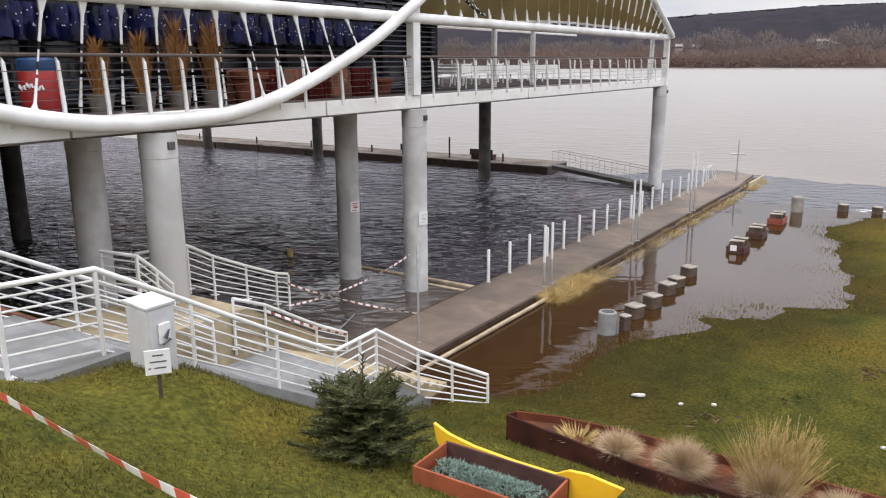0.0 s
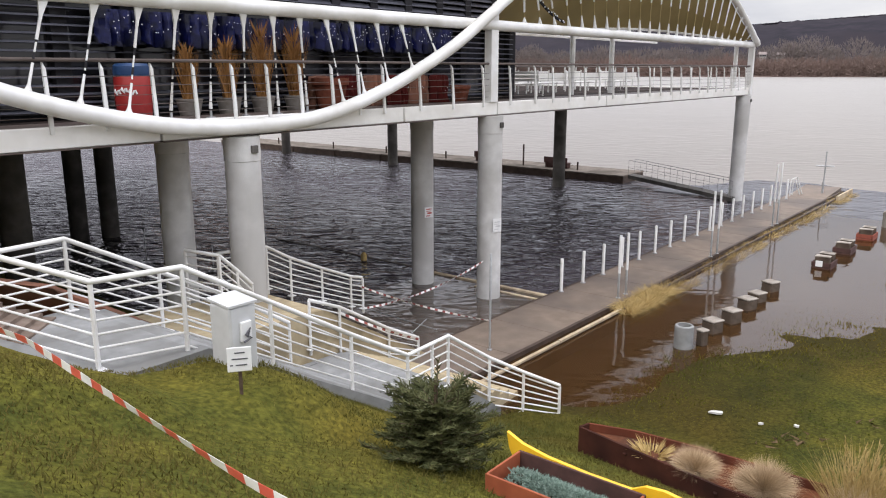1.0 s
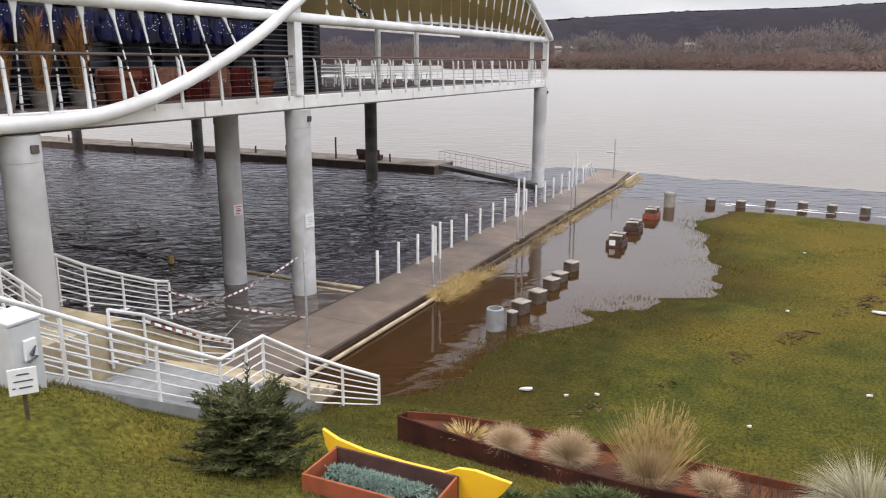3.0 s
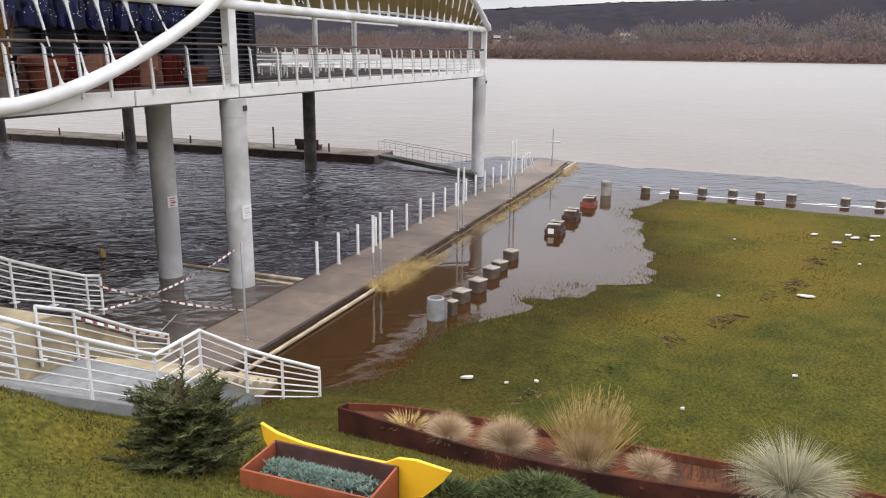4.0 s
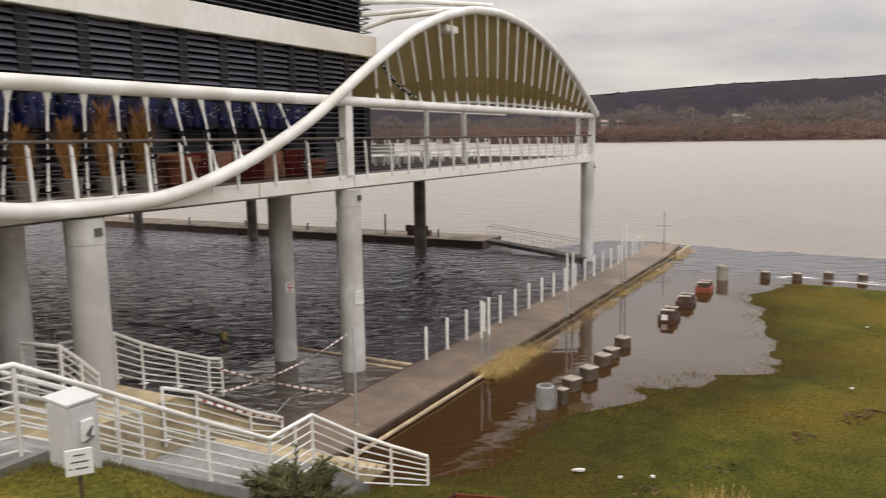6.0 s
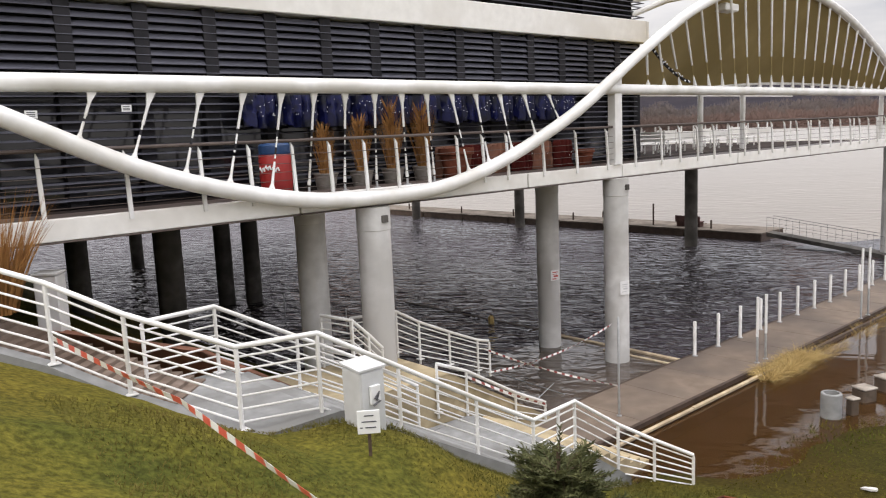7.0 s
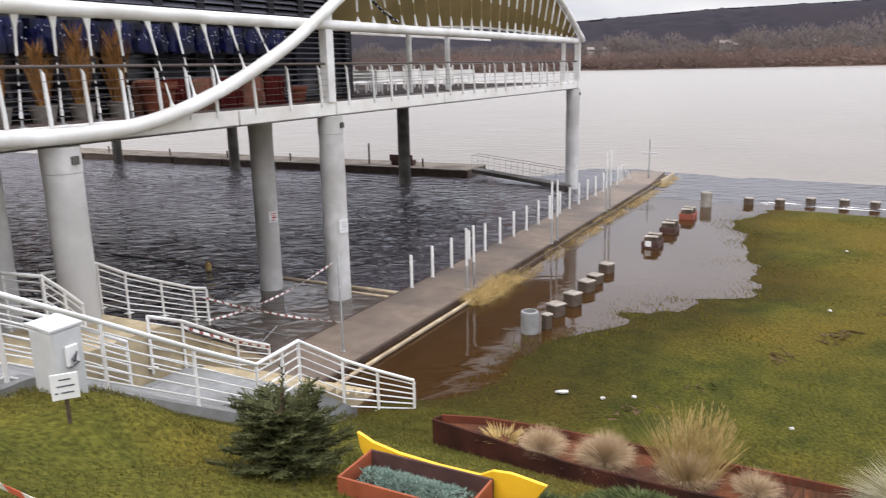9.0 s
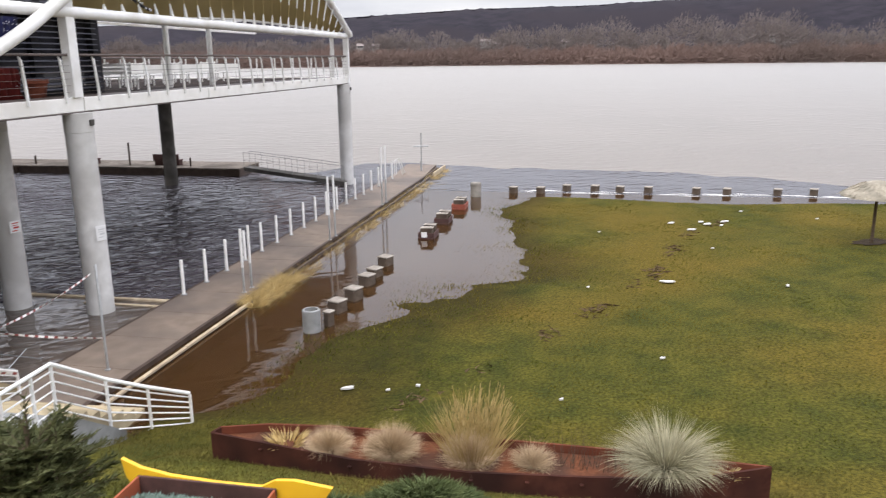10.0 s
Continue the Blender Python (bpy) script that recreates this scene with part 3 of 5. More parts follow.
    # houses among the trees
    for a, r, z, w in ((25.6, 870, 23.0, 11), (26.3, 875, 20.5, 5), (16.6, 870, 19.5, 7), (17.7, 872, 19.0, 8), (31.2, 872, 21.5, 4), (45.0, 875, 24, 6)):
        h = thing("far_house", Matrix.Translation((r * math.sin(radians(a)), r * math.cos(radians(a)), z)) @ pose(0, 0, 0, 0, 0, -a), "small pale house among the far trees", "house", "houses across the river")
        part("wall", Shape().box((-w / 2, -4, -5), (w / 2, 4, 2.2)), far_wall, h)
        part("roof", Shape().prism([(-w / 2 - 0.6, -4.8, 2.1), (-w / 2 - 0.6, 4.8, 2.1), (-w / 2 - 0.6, 0, 4.8)], (w + 1.2, 0, 0)), far_roof, h)
        for k in (-0.28, 0.05, 0.3):
            part("window", Shape().box((w * k - 0.7, -4.1, 0.2), (w * k + 0.7, -3.95, 1.7)), dark_wall, h)


far_side()


# ---- the building on columns ----
WAVE = [(-34, 11.9), (-31, 12.2), (-28, 11.9), (-24.5, 11.2), (-21.5, 10.1), (-19, 8.95), (-17.5, 8.27), (-16, 7.58), (-15.3, 7.23), (-14.4, 6.83), (-13.5, 6.51), (-12.4, 6.22), (-11.2, 5.98), (-10.4, 5.89), (-9.2, 5.85), (-8.2, 5.85), (-7.4, 5.90), (-6.5, 6.06), (-5.5, 6.32), (-4.4, 6.69), (-3.3, 7.12), (-2.05, 7.66),
        (-0.7, 8.40), (0.9, 9.27), (2.3, 10.0), (3.9, 10.77), (5.9, 11.45), (8.2, 11.97), (10.8, 12.18), (13.8, 11.97), (15.8, 11.60), (17.5, 11.15), (20.0, 10.28), (21.85, 9.44), (23.2, 8.80), (24.1, 8.30)]


def wave_height(u):
    """The arch tube's height, smoothed between its nodes."""
    return (interp(u - 0.5, WAVE) + 2 * interp(u, WAVE) + interp(u + 0.5, WAVE)) / 4


def build_building():
    b = thing("riverside_restaurant", GRID, "dark louvred restaurant with white arched steel on concrete columns over water", "building")
    # concrete columns
    for u, v, z0, r in ((0, 0, -1.5, 0.37), (0, 2.7, -1.5, 0.37), (23.4, 0, -1.5, 0.37), (21.9, 10.2, -1.5, 0.37), (23.8, 25.6, -1.5, 0.37), (24.0, 38, -1.5, 0.37),
                        (-9.1, 0, 0.5, 0.37), (-9.15, 2.55, 0.3, 0.37), (-18.2, 0, 3.0, 0.37), (-18.2, 2.7, 3.0, 0.37), (-11.0, 6.9, 0.3, 0.37), (-3.85, 18.4, -1.5, 0.37), (-2.75, 17.9, -1.5, 0.37),
                        (-2.25, 33.3, -1.5, 0.37), (-11.0, 15, -1.0, 0.37)):
        # rear columns take a darker concrete: the deck's shade is in their colour
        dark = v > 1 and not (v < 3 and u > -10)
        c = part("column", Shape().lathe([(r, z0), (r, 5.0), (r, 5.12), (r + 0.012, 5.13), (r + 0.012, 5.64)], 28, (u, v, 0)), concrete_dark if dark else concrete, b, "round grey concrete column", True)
        if v == 0:
            part("bracket", Shape().box((u - 0.06, v - 0.43, 5.3), (u + 0.1, v - 0.36, 5.46), 0.01), concrete_dark, c, "small rusty bracket")
    # deck slab and edge
    # the back outline is unseen; its gap is added to let sky onto the basin
    for u0, v0, u1, v1 in ((-30, 0.21, 11.5, 40), (11.505, 0.21, 24.0, 11.0), (19.0, 11.005, 24.0, 40)):
        # light grey, as the unseen underside has to brighten the water's reflections
        part("deck_slab", Shape().box((u0, v0, 5.68), (u1, v1, 5.93)), concrete, b, "grey concrete terrace slab")
        part("decking", Shape().box((u0, v0 - 0.09 if v0 < 1 else v0, 5.935), (u1, v1, 5.98)), deck_brown, b, "dark brown terrace decking")
    for u0, u1 in ((-30, -20.5), (-20.45, -11), (-10.95, -4.0), (-3.95, 0.25), (0.3, 7.4), (7.45, 13.6), (13.65, 24.05)):
        part("fascia", Shape().box((u0, -0.06, 5.665), (u1, 0.115, 6.04), 0.015), white_fascia, b, "weathered white steel edge beam")
        part("bottom_flange", Shape().box((u0, -0.10, 5.635), (u1, 0.2, 5.66), 0.005), brown_metal, b, "dark lower flange")
    part("end_fascia", Shape().box((24.0, 0.14, 5.65), (24.12, 40, 6.04), 0.015), white_fascia, b)
    part("floor_edge", Shape().box((-30, 0.12, 5.985), (24.0, 1.2, 6.03), 0.01), brown_metal, b, "dark decking edge")
    # main tube and wave tube
    part("tube_beam", Shape().tube([(-30 + 2.0 * i, -0.05, 8.25) for i in range(28)] + [(24.15, -0.05, 8.27)], 0.155, 18), white_steel, b, "long white horizontal steel tube", True)
    us = [-30 + 0.45 * i for i in range(121)]
    part("arch_tube", Shape().tube([(u, -0.28 if u < 0 else -0.25, wave_height(u)) for u in us if u <= 24.05] + [(24.12, -0.25, 8.25)], 0.162, 18), white_steel, b, "white steel tube bent in a wave", True)
    post = part("main_post", Shape().box((-0.18, -0.14, 6.045), (0.18, 0.12, 8.6), 0.012), white_steel, b, "white box-section post")
    part("base_plate", Shape().box((-0.26, -0.055, 6.042), (0.26, 0.16, 6.07), 0.005), white_steel, post)
    part("end_post", Shape().box((23.92, -0.16, 5.67), (24.18, 0.12, 8.36), 0.012), white_steel, b, "white box-section post")
    for u in (23.0, 9.3, 12.8):
        v = 0.45 if u > 20 else 2.5
        part("terrace_post", Shape().tube([(u, v, 5.98), (u, v, 8.35)], 0.11, 12), white_steel, b, "white round post", True)
    # hangers: fork, rod with dark sleeves, fork
    def hanger(ut, zt, ub, zb, vt=-0.05, vb=-0.28):
        a, c = Vector((ut, vt, zt)), Vector((ub, vb, zb))
        L = (c - a).length
        f = min(0.36, L * 0.3)
        n = (c - a).normalized()
        side = Vector((1, 0, 0)) * 0.065
        s = Shape()
        s.prism([a + side * 1.35 + Vector((0, -0.02, 0.02)), a - side * 1.35 + Vector((0, -0.02, 0.02)), a - side * 0.4 + n * f * 0.7 + Vector((0, -0.02, 0)), a - side * 0.35 + n * f + Vector((0, -0.02, 0)), a + side * 0.35 + n * f + Vector((0, -0.02, 0)), a + side * 0.4 + n * f * 0.7 + Vector((0, -0.02, 0))], (0, 0.04, 0))
        s.tube([a + n * f * 0.8, a + n * (f + L * 0.2)], 0.026, 8)
        ft = Shape().tube([c - n * (f * 0.7 + L * 0.16), c - n * f * 0.45, c - n * f * 0.3, c - n * 0.02], [0.022, 0.027, 0.034, 0.036 if vb > 0 else 0.07], 10)
        h = part("hanger", s, white_steel, b, "white steel hanger with forked ends", True)
        part("foot", ft, white_steel, h, "white conical foot", True)
        part("cable", Shape().tube([a + n * (f + L * 0.18), c - n * (f + L * 0.14)], 0.017, 6), white_steel, h, "", True)
        if L > 0.9:
            for k in (0.42, 0.6):
                part("sleeve", Shape().tube([a + n * L * (k - 0.035), a + n * L * (k + 0.035)], 0.022, 6), dark_wall, h, "dark joint sleeve")
    tops = [-14.83, -13.83, -12.92, -12.05, -11.22, -10.46, -9.69, -8.91, -8.15, -7.41, -6.63, -5.83, -4.97, -4.06, -3.08]
    bots = [-15.2, -14.34, -13.44, -12.6, -11.73, -10.6, -9.69, -8.82, -7.93, -7.09, -6.35, -5.65, -4.8, -3.88, -2.92]
    for a, c in zip(tops, bots):
        if -10.7 < c < -7.0:
            # these end on short stubs on the deck behind the tube
            hanger(a, 8.1, c, 6.2, -0.05, 0.16)
            part("deck_stub", Shape().lathe([(0.09, 6.035), (0.09, 6.055), (0.03, 6.065), (0.025, 6.19)], 12, (c, 0.16, 0)), galvanised, b, "short hanger anchor on the deck", True)
        else:
            hanger(a, 8.1, c, wave_height(c) + 0.13)
    for k in range(25):
        ub = 1.68 + 0.92 * k
        u = ub - interp(ub, [(1.6, 0.35), (3.6, 0.95), (5, 0.92), (9, 0.65), (13, 0.0), (17, -0.4), (21.5, -0.3), (23.2, 0.0)])
        if ub > 23.5:
            break
        top = wave_height(u) - 0.14
        low = 8.40
        L = top - low
        a, c = Vector((u, -0.25, top)), Vector((ub, -0.05, low))
        mid = a + (c - a) * 0.68
        h = part("canopy_rod", Shape().tube([a, mid], [0.045, 0.03], 8), white_steel, b, "slim white steel rod", True)
        part("cable", Shape().tube([mid, c], 0.010, 5), tan_canopy, h)
        part("foot", Shape().tube([c + (a - c) * min(0.16, 0.45 / max(L, 0.4)), c], [0.018, 0.07], 8), white_steel, h, "", True)
    # ochre canopy between the arch and the inner edge
    s, rows = Shape(), []
    n = 48
    for i in range(n + 1):
        u = 1.9 + (23.5 - 1.9) * i / n
        zt = wave_height(u) - 0.12
        vb = interp(u, [(0, 1.2), (5, 2.0), (7, 2.9), (12, 2.9), (18, 2.0), (23.5, 0.5)])
        zb = 8.42 + 0.38 * math.sin(math.pi * min(1, max(0, (u - 8) / 15.5)))
        zb = min(zb, zt - 0.05)
        row = []
        for k in range(9):
            t = k / 8
            row.append((u, -0.1 + (vb + 0.1) * t, zt + (zb - zt) * t ** 0.9))
        rows.append(row)
    s.v = [p for r in rows for p in r] + [(p[0], p[1] + 0.03, p[2] + 0.06) for r in rows for p in r]
    m = 9 * (n + 1)
    s.f = [(i * 9 + k, (i + 1) * 9 + k, (i + 1) * 9 + k + 1, i * 9 + k + 1) for i in range(n) for k in range(8)]
    s.f += [tuple(m + q for q in f[::-1]) for f in s.f]
    part("canopy", s, tan_canopy, b, "curved ochre canopy lining under the arch", True)
    part("canopy_edge", Shape().tube([r[8] for r in rows], 0.06, 8), white_steel, b, "white inner canopy edge", True)
    for z0, z1, u1 in ((11.55, 12.15, 9.5), (11.05, 11.65, 6.2), (12.0, 12.45, 10.5)):
        part("roof_beam", Shape().tube([(4.6, 2.5, z0), ((4.6 + u1) / 2, 1.6, (z0 + z1) / 2 + 0.12), (u1, 0.0, z1)], 0.1, 10), white_steel, b, "white curved roof beam", True)
    lamp = part("floodlight", Shape().box((6.2, -0.2, 10.95), (7.1, 0.25, 11.2), 0.03), white_steel, b, "white floodlight under the arch")
    part("lens", Shape().box((6.3, -0.15, 10.935), (7.0, 0.2, 10.95)), plate_white, lamp)
    # wall behind the terrace
    W = 2.6
    part("wall_core", Shape().box((-30, W + 0.22, 5.98), (5.05, 39.5, 16.5)), dark_wall, b, "dark inner facade")
    part("white_band", Shape().box((-30, W - 0.35, 10.08), (5.15, W + 0.4, 10.84), 0.02), white_fascia, b, "broad white horizontal fascia band")
    part("band_return", Shape().box((5.16, W - 0.35, 10.08), (5.3, 39.5, 10.84), 0.02), white_fascia, b)
    k = 0
    u = -29.6
    while u < 4.6:
        part("mullion", Shape().box((u, W - 0.02, 6.0), (u + 0.34, W + 0.2, 10.07), 0.01), dark_wall, b, "dark vertical mullion")
        part("window_pane", Shape().box((u + 0.35, W + 0.16, 6.1), (u + 1.49, W + 0.2, 10.07)), glass_mat, b, "dark window glass")
        u += 1.5
    part("corner_post", Shape().box((4.75, W - 0.06, 5.98), (5.15, W + 0.25, 10.07), 0.01), dark_wall, b)
    z = 6.15
    while z < 9.95:
        hi = z > 8.35
        s = Shape()
        if hi:
            s.prism([(-30, W - 0.20, z), (-30, W - 0.12, z + 0.105), (-30, W - 0.10, z + 0.118), (-30, W - 0.04, z + 0.118), (-30, W - 0.04, z + 0.10), (-30, W - 0.19, z - 0.015), (-30, W - 0.225, z - 0.012), (-30, W - 0.225, z + 0.004)], (34.9, 0, 0))
        else:
            s.prism([(-30, W - 0.13, z), (-30, W - 0.02, z + 0.03), (-30, W - 0.02, z + 0.048), (-30, W - 0.13, z + 0.018)], (34.9, 0, 0))
        part("slat", s, slat_mat, b, "grey metal louvre slat")
        z += 0.17
    u = -29.6
    while u < 4.6:
        part("louvre_bracket", Shape().box((u + 0.02, W - 0.21, 8.35), (u + 0.32, W - 0.10, 10.06)), dark_wall, b, "dark upright between louvres")
        u += 1.5
    z = 10.96
    while z < 16.4:
        s = Shape().prism([(-30, W - 0.2, z), (-30, W - 0.02, z + 0.07), (-30, W - 0.02, z + 0.09), (-30, W - 0.2, z + 0.02)], (35.2, 0, 0))
        s.prism([(5.0, W - 0.2, z), (5.22, W - 0.2, z + 0.01), (5.22, W - 0.2, z + 0.03), (5.0, W - 0.2, z + 0.02)], (0, 9, 0))
        part("slat", s, slat_mat, b, "grey metal louvre slat")
        z += 0.165
    u = -29.6
    while u < 4.6:
        part("upright", Shape().box((u, W - 0.03, 10.86), (u + 0.12, W + 0.2, 16.5)), dark_wall, b)
        u += 1.5
    part("roof", Shape().box((-30.3, W - 0.4, 16.5), (5.4, 39.8, 16.75), 0.03), dark_wall, b)
    # terrace railing: knife-edge posts, brown handrail, thin wires
    pu = [-29, -27.2, -25.4, -23.6, -21.8, -20.0, -18.6, -17.2, -15.8, -14.4, -13.03, -12.03, -11.06, -10.17, -9.26, -8.37, -7.45, -6.49, -5.62, -4.75, -3.34, -1.92, -0.47, 0.95]
    pu += [2.4 + 1.1 * i for i in range(20)]
    for u in pu:
        s = Shape().prism([(u - 0.035, -0.115, 5.92), (u + 0.035, -0.115, 5.92), (u + 0.035, -0.10, 6.3), (u + 0.028, -0.05, 7.02), (u, 0.0, 7.12), (u - 0.028, -0.05, 7.02), (u - 0.035, -0.10, 6.3)], (0, 0.05, 0))
        part("rail_post", s, white_steel, b, "flat tapering white railing post")
    part("handrail", Shape().tube([(-30, -0.03, 7.16), (24.0, -0.03, 7.16)], 0.035, 10), brown_metal, b, "dark brown round handrail", True)
    for i in range(5):
        part("wire", Shape().tube([(-30, -0.06, 6.2 + 0.17 * i), (24.0, -0.06, 6.2 + 0.17 * i)], 0.006, 5), brown_metal, b, "thin dark railing wire")
    # far side railing of the open terrace
    for i in range(17):
        u = 5.6 + 1.13 * i
        part("rail_post", Shape().box((u - 0.03, 6.5, 5.98), (u + 0.03, 6.56, 7.1), 0.005), white_steel, b, "flat white railing post")
    part("handrail", Shape().tube([(5.2, 6.53, 7.13), (24.0, 6.53, 7.13)], 0.035, 8), brown_metal, b, "dark brown round handrail", True)
    part("edge_board", Shape().box((9.5, 6.44, 6.45), (24.0, 6.48, 6.82), 0.01), white_fascia, b, "white board below the far railing")
    for v in (0.9, 2.0, 3.1, 4.2, 5.3):
        part("rail_post", Shape().box((23.9, v, 5.98), (23.96, v + 0.06, 7.1), 0.005), white_steel, b, "flat white railing post")
    part("handrail", Shape().tube([(23.93, 0, 7.13), (23.93, 6.5, 7.13)], 0.035, 8), brown_metal, b, "dark brown round handrail", True)
    part("tie_beam", Shape().box((5.2, 2.42, 8.3), (23.0, 2.56, 8.44), 0.01), white_steel, b, "white tie beam over the terrace")
    part("tie_beam", Shape().box((5.2, 4.4, 8.35), (22.0, 4.5, 8.45), 0.01), white_steel, b, "white tie beam over the terrace")
    # signs fixed to columns
    for u, v, z, w, h, mats in ((0.0, 0.0, 2.35, 0.33, 0.42, (plate_white, cabinet_grey)), (0.0, 2.7, 2.45, 0.32, 0.34, (plate_white, red_ink))):
        sign = part("sign_plate", Shape(), mats[0], b, "small notice plate fixed to the column")
        k = Vector((-0.30, -0.954, 0))
        side = Vector((0.954, -0.30, 0))
        c = Vector((u, v, z)) + k * 0.385
        sh = Shape().prism([c + side * x + Vector((0, 0, y)) for x, y in ((-w / 2, -h / 2), (w / 2, -h / 2), (w / 2, h / 2), (-w / 2, h / 2))], k * 0.012)
        sign.data = sh.mesh("sign_plate")
        sign.data.materials.append(mats[0])
        for q, (x0, x1, y0, y1) in enumerate(((-0.10, 0.10, 0.09, 0.12), (-0.10, 0.07, 0.03, 0.05), (-0.06, 0.10, -0.05, 0.0), (-0.10, 0.05, -0.13, -0.10))):
            part("printed_bar", Shape().prism([c + k * 0.014 + side * x + Vector((0, 0, y)) for x, y in ((x0, y0), (x1, y0), (x1, y1), (x0, y1))], k * 0.002), mats[1], sign)
    return b


building = build_building()


# ---- things on the terrace ----
def reed_plant(u, v, h, mat, pot_mat, seed, lab, potr=0.28, poth=0.42, n=240, spread=0.30):
    rnd = random.Random(seed)
    t = thing("potted_dry_plant", at(u, v, 5.99), lab, "potted plant", "dry plants on the terrace")
    part("pot", Shape().lathe([(potr * 0.72, 0), (potr * 0.95, poth * 0.9), (potr, poth * 0.92), (potr, poth), (potr * 0.85, poth), (potr * 0.82, poth * 0.85), (0.01, poth * 0.85)], 18), pot_mat, t, "", True)
    s = Shape()
    for _ in range(n):
        a = rnd.uniform(0, 6.28)
        q = rnd.random() ** 0.6 * spread
        s.blade((0.1 * rnd.uniform(-1, 1), 0.1 * rnd.uniform(-1, 1), poth * 0.85), (q * math.cos(a), q * math.sin(a), 1), h * rnd.uniform(0.45, 1.0), 0.022, 0.04, 3, rnd)
    for _ in range(60):
        a = rnd.uniform(0, 6.28)
        z = poth + h * rnd.uniform(0.45, 0.8)
        s.blade((0.05 * math.cos(a), 0.05 * math.sin(a), z), (0.45 * math.cos(a), 0.45 * math.sin(a), 1.0), h * 0.24, 0.05, 0.06, 3, rnd)
    part("foliage", s, mat, t)
    return t


for i, (u, h) in enumerate(((-9.15, 1.25), (-8.1, 1.4), (-7.12, 1.78), (-6.1, 1.75))):
    reed_plant(u, 1.7, h, orange_straw, clear_pot, 30 + i, "dry orange-brown reed bunch in a grey pot on the terrace", 0.30, 0.38)


def barrel(u, v):
    t = thing("drink_barrel", at(u, v, 5.99, -60), "red barrel cooler with a blue top on the terrace", "barrel")
    body = part("body", Shape().lathe([(0.30, 0), (0.34, 0.03), (0.37, 0.3), (0.37, 0.84), (0.355, 0.88)], 24), red_paint, t, "red tin body", True)
    part("lid", Shape().lathe([(0.35, 0.885), (0.365, 0.92), (0.36, 1.08), (0.31, 1.13), (0.05, 1.14)], 24), blue_paint, t, "blue tin lid", True)
    for k, (a0, a1, z) in enumerate(((-1.05, -0.55, 0.55), (-0.5, -0.15, 0.59), (-0.1, 0.35, 0.55))):
        pts = [(0.377 * math.cos(a0 + (a1 - a0) * i / 6 - 1.2), 0.377 * math.sin(a0 + (a1 - a0) * i / 6 - 1.2), z + 0.05 * math.sin(i * 1.7)) for i in range(7)]
        part("white_mark", Shape().tube(pts, 0.022, 6), plate_white, body, "white painted swirl")


barrel(-10.35, 1.9)


def terracotta_pot(u, v, s):
    t = thing("flower_pot", at(u, v, 5.99), "large orange terracotta flower pot on the terrace", "flower pot", "terrace flower pots")
    part("pot", Shape().lathe([(0.26 * s, 0), (0.36 * s, 0.5 * s), (0.41 * s, 0.52 * s), (0.41 * s, 0.66 * s), (0.37 * s, 0.66 * s), (0.33 * s, 0.5 * s), (0.02, 0.48 * s)], 22), terracotta, t, "", True)
    part("soil", Shape().lathe([(0.33 * s, 0.50 * s), (0.33 * s, 0.55 * s), (0.02, 0.56 * s)], 18), soil, t)


terracotta_pot(-5.1, 1.5, 1.2)
terracotta_pot(0.6, 1.6, 0.8)


def draped(u, v, w, h, z, seed, mat, lab, name, cat, straight=False):
    """A covered bundle with soft folds, hung or leaned behind the railing."""
    rnd = random.Random(seed)
    s = Shape()
    n, mrow = 14, 7
    vs = []
    for side in (0, 1):
        for j in range(mrow + 1):
            for i in range(n + 1):
                x = -w / 2 + w * i / n
                zz = h * j / mrow
                top = math.cos((i / n - 0.5) * math.pi) ** 0.35
                y = (0.09 * math.sin(i * 1.9 + seed) + 0.05 * math.sin(i * 3.1 + j)) * (0.4 + 0.6 * (1 - j / mrow)) - (0.17 if side == 0 else -0.17) * top
                vs.append((x, y, h - (h - zz) * (0.72 + 0.28 * top) if straight else zz * (0.82 + 0.18 * top)))
    s.v = vs
    k = (n + 1) * (mrow + 1)
    s.f = [(j * (n + 1) + i, j * (n + 1) + i + 1, (j + 1) * (n + 1) + i + 1, (j + 1) * (n + 1) + i) for j in range(mrow) for i in range(n)]
    s.f += [tuple(k + q for q in f[::-1]) for f in s.f]
    for i in range(n):
        s.f.append((mrow * (n + 1) + i, mrow * (n + 1) + i + 1, k + mrow * (n + 1) + i + 1, k + mrow * (n + 1) + i))
    for j in range(mrow):
        s.f.append((j * (n + 1), (j + 1) * (n + 1), k + (j + 1) * (n + 1), k + j * (n + 1)))
        s.f.append((j * (n + 1) + n, k + j * (n + 1) + n, k + (j + 1) * (n + 1) + n, (j + 1) * (n + 1) + n))
    t = thing(name, at(u, v, z), lab, cat, "covers on the terrace")
    part("cover", s, mat, t, "", True)
    rnd2 = random.Random(seed + 3)
    for _ in range(13 if mat is blue_cloth else 2):
        part("bulb", Shape().lathe([(0.004, -0.013), (0.013, 0), (0.004, 0.013)], 6, (rnd2.uniform(-w / 2.4, w / 2.4), -0.27, rnd2.uniform(h * 0.35, h * 0.92))), bulb_mat, t, "tiny clear fairy light")


for i in range(12):
    draped(-10.4 + 0.98 * i, 2.2, 0.975, 0.74, 7.46, i, blue_cloth, "deep blue shiny hanging garland with fairy lights", "blue_drape", "drape", True)
for i in range(6):
    draped(-4.9 + 1.0 * i, 2.1, 0.8, 0.85, 5.99, 40 + i, seat_red if i % 2 else brick_red, "red cushioned seat back behind the railing", "red_seat_cover", "seat")

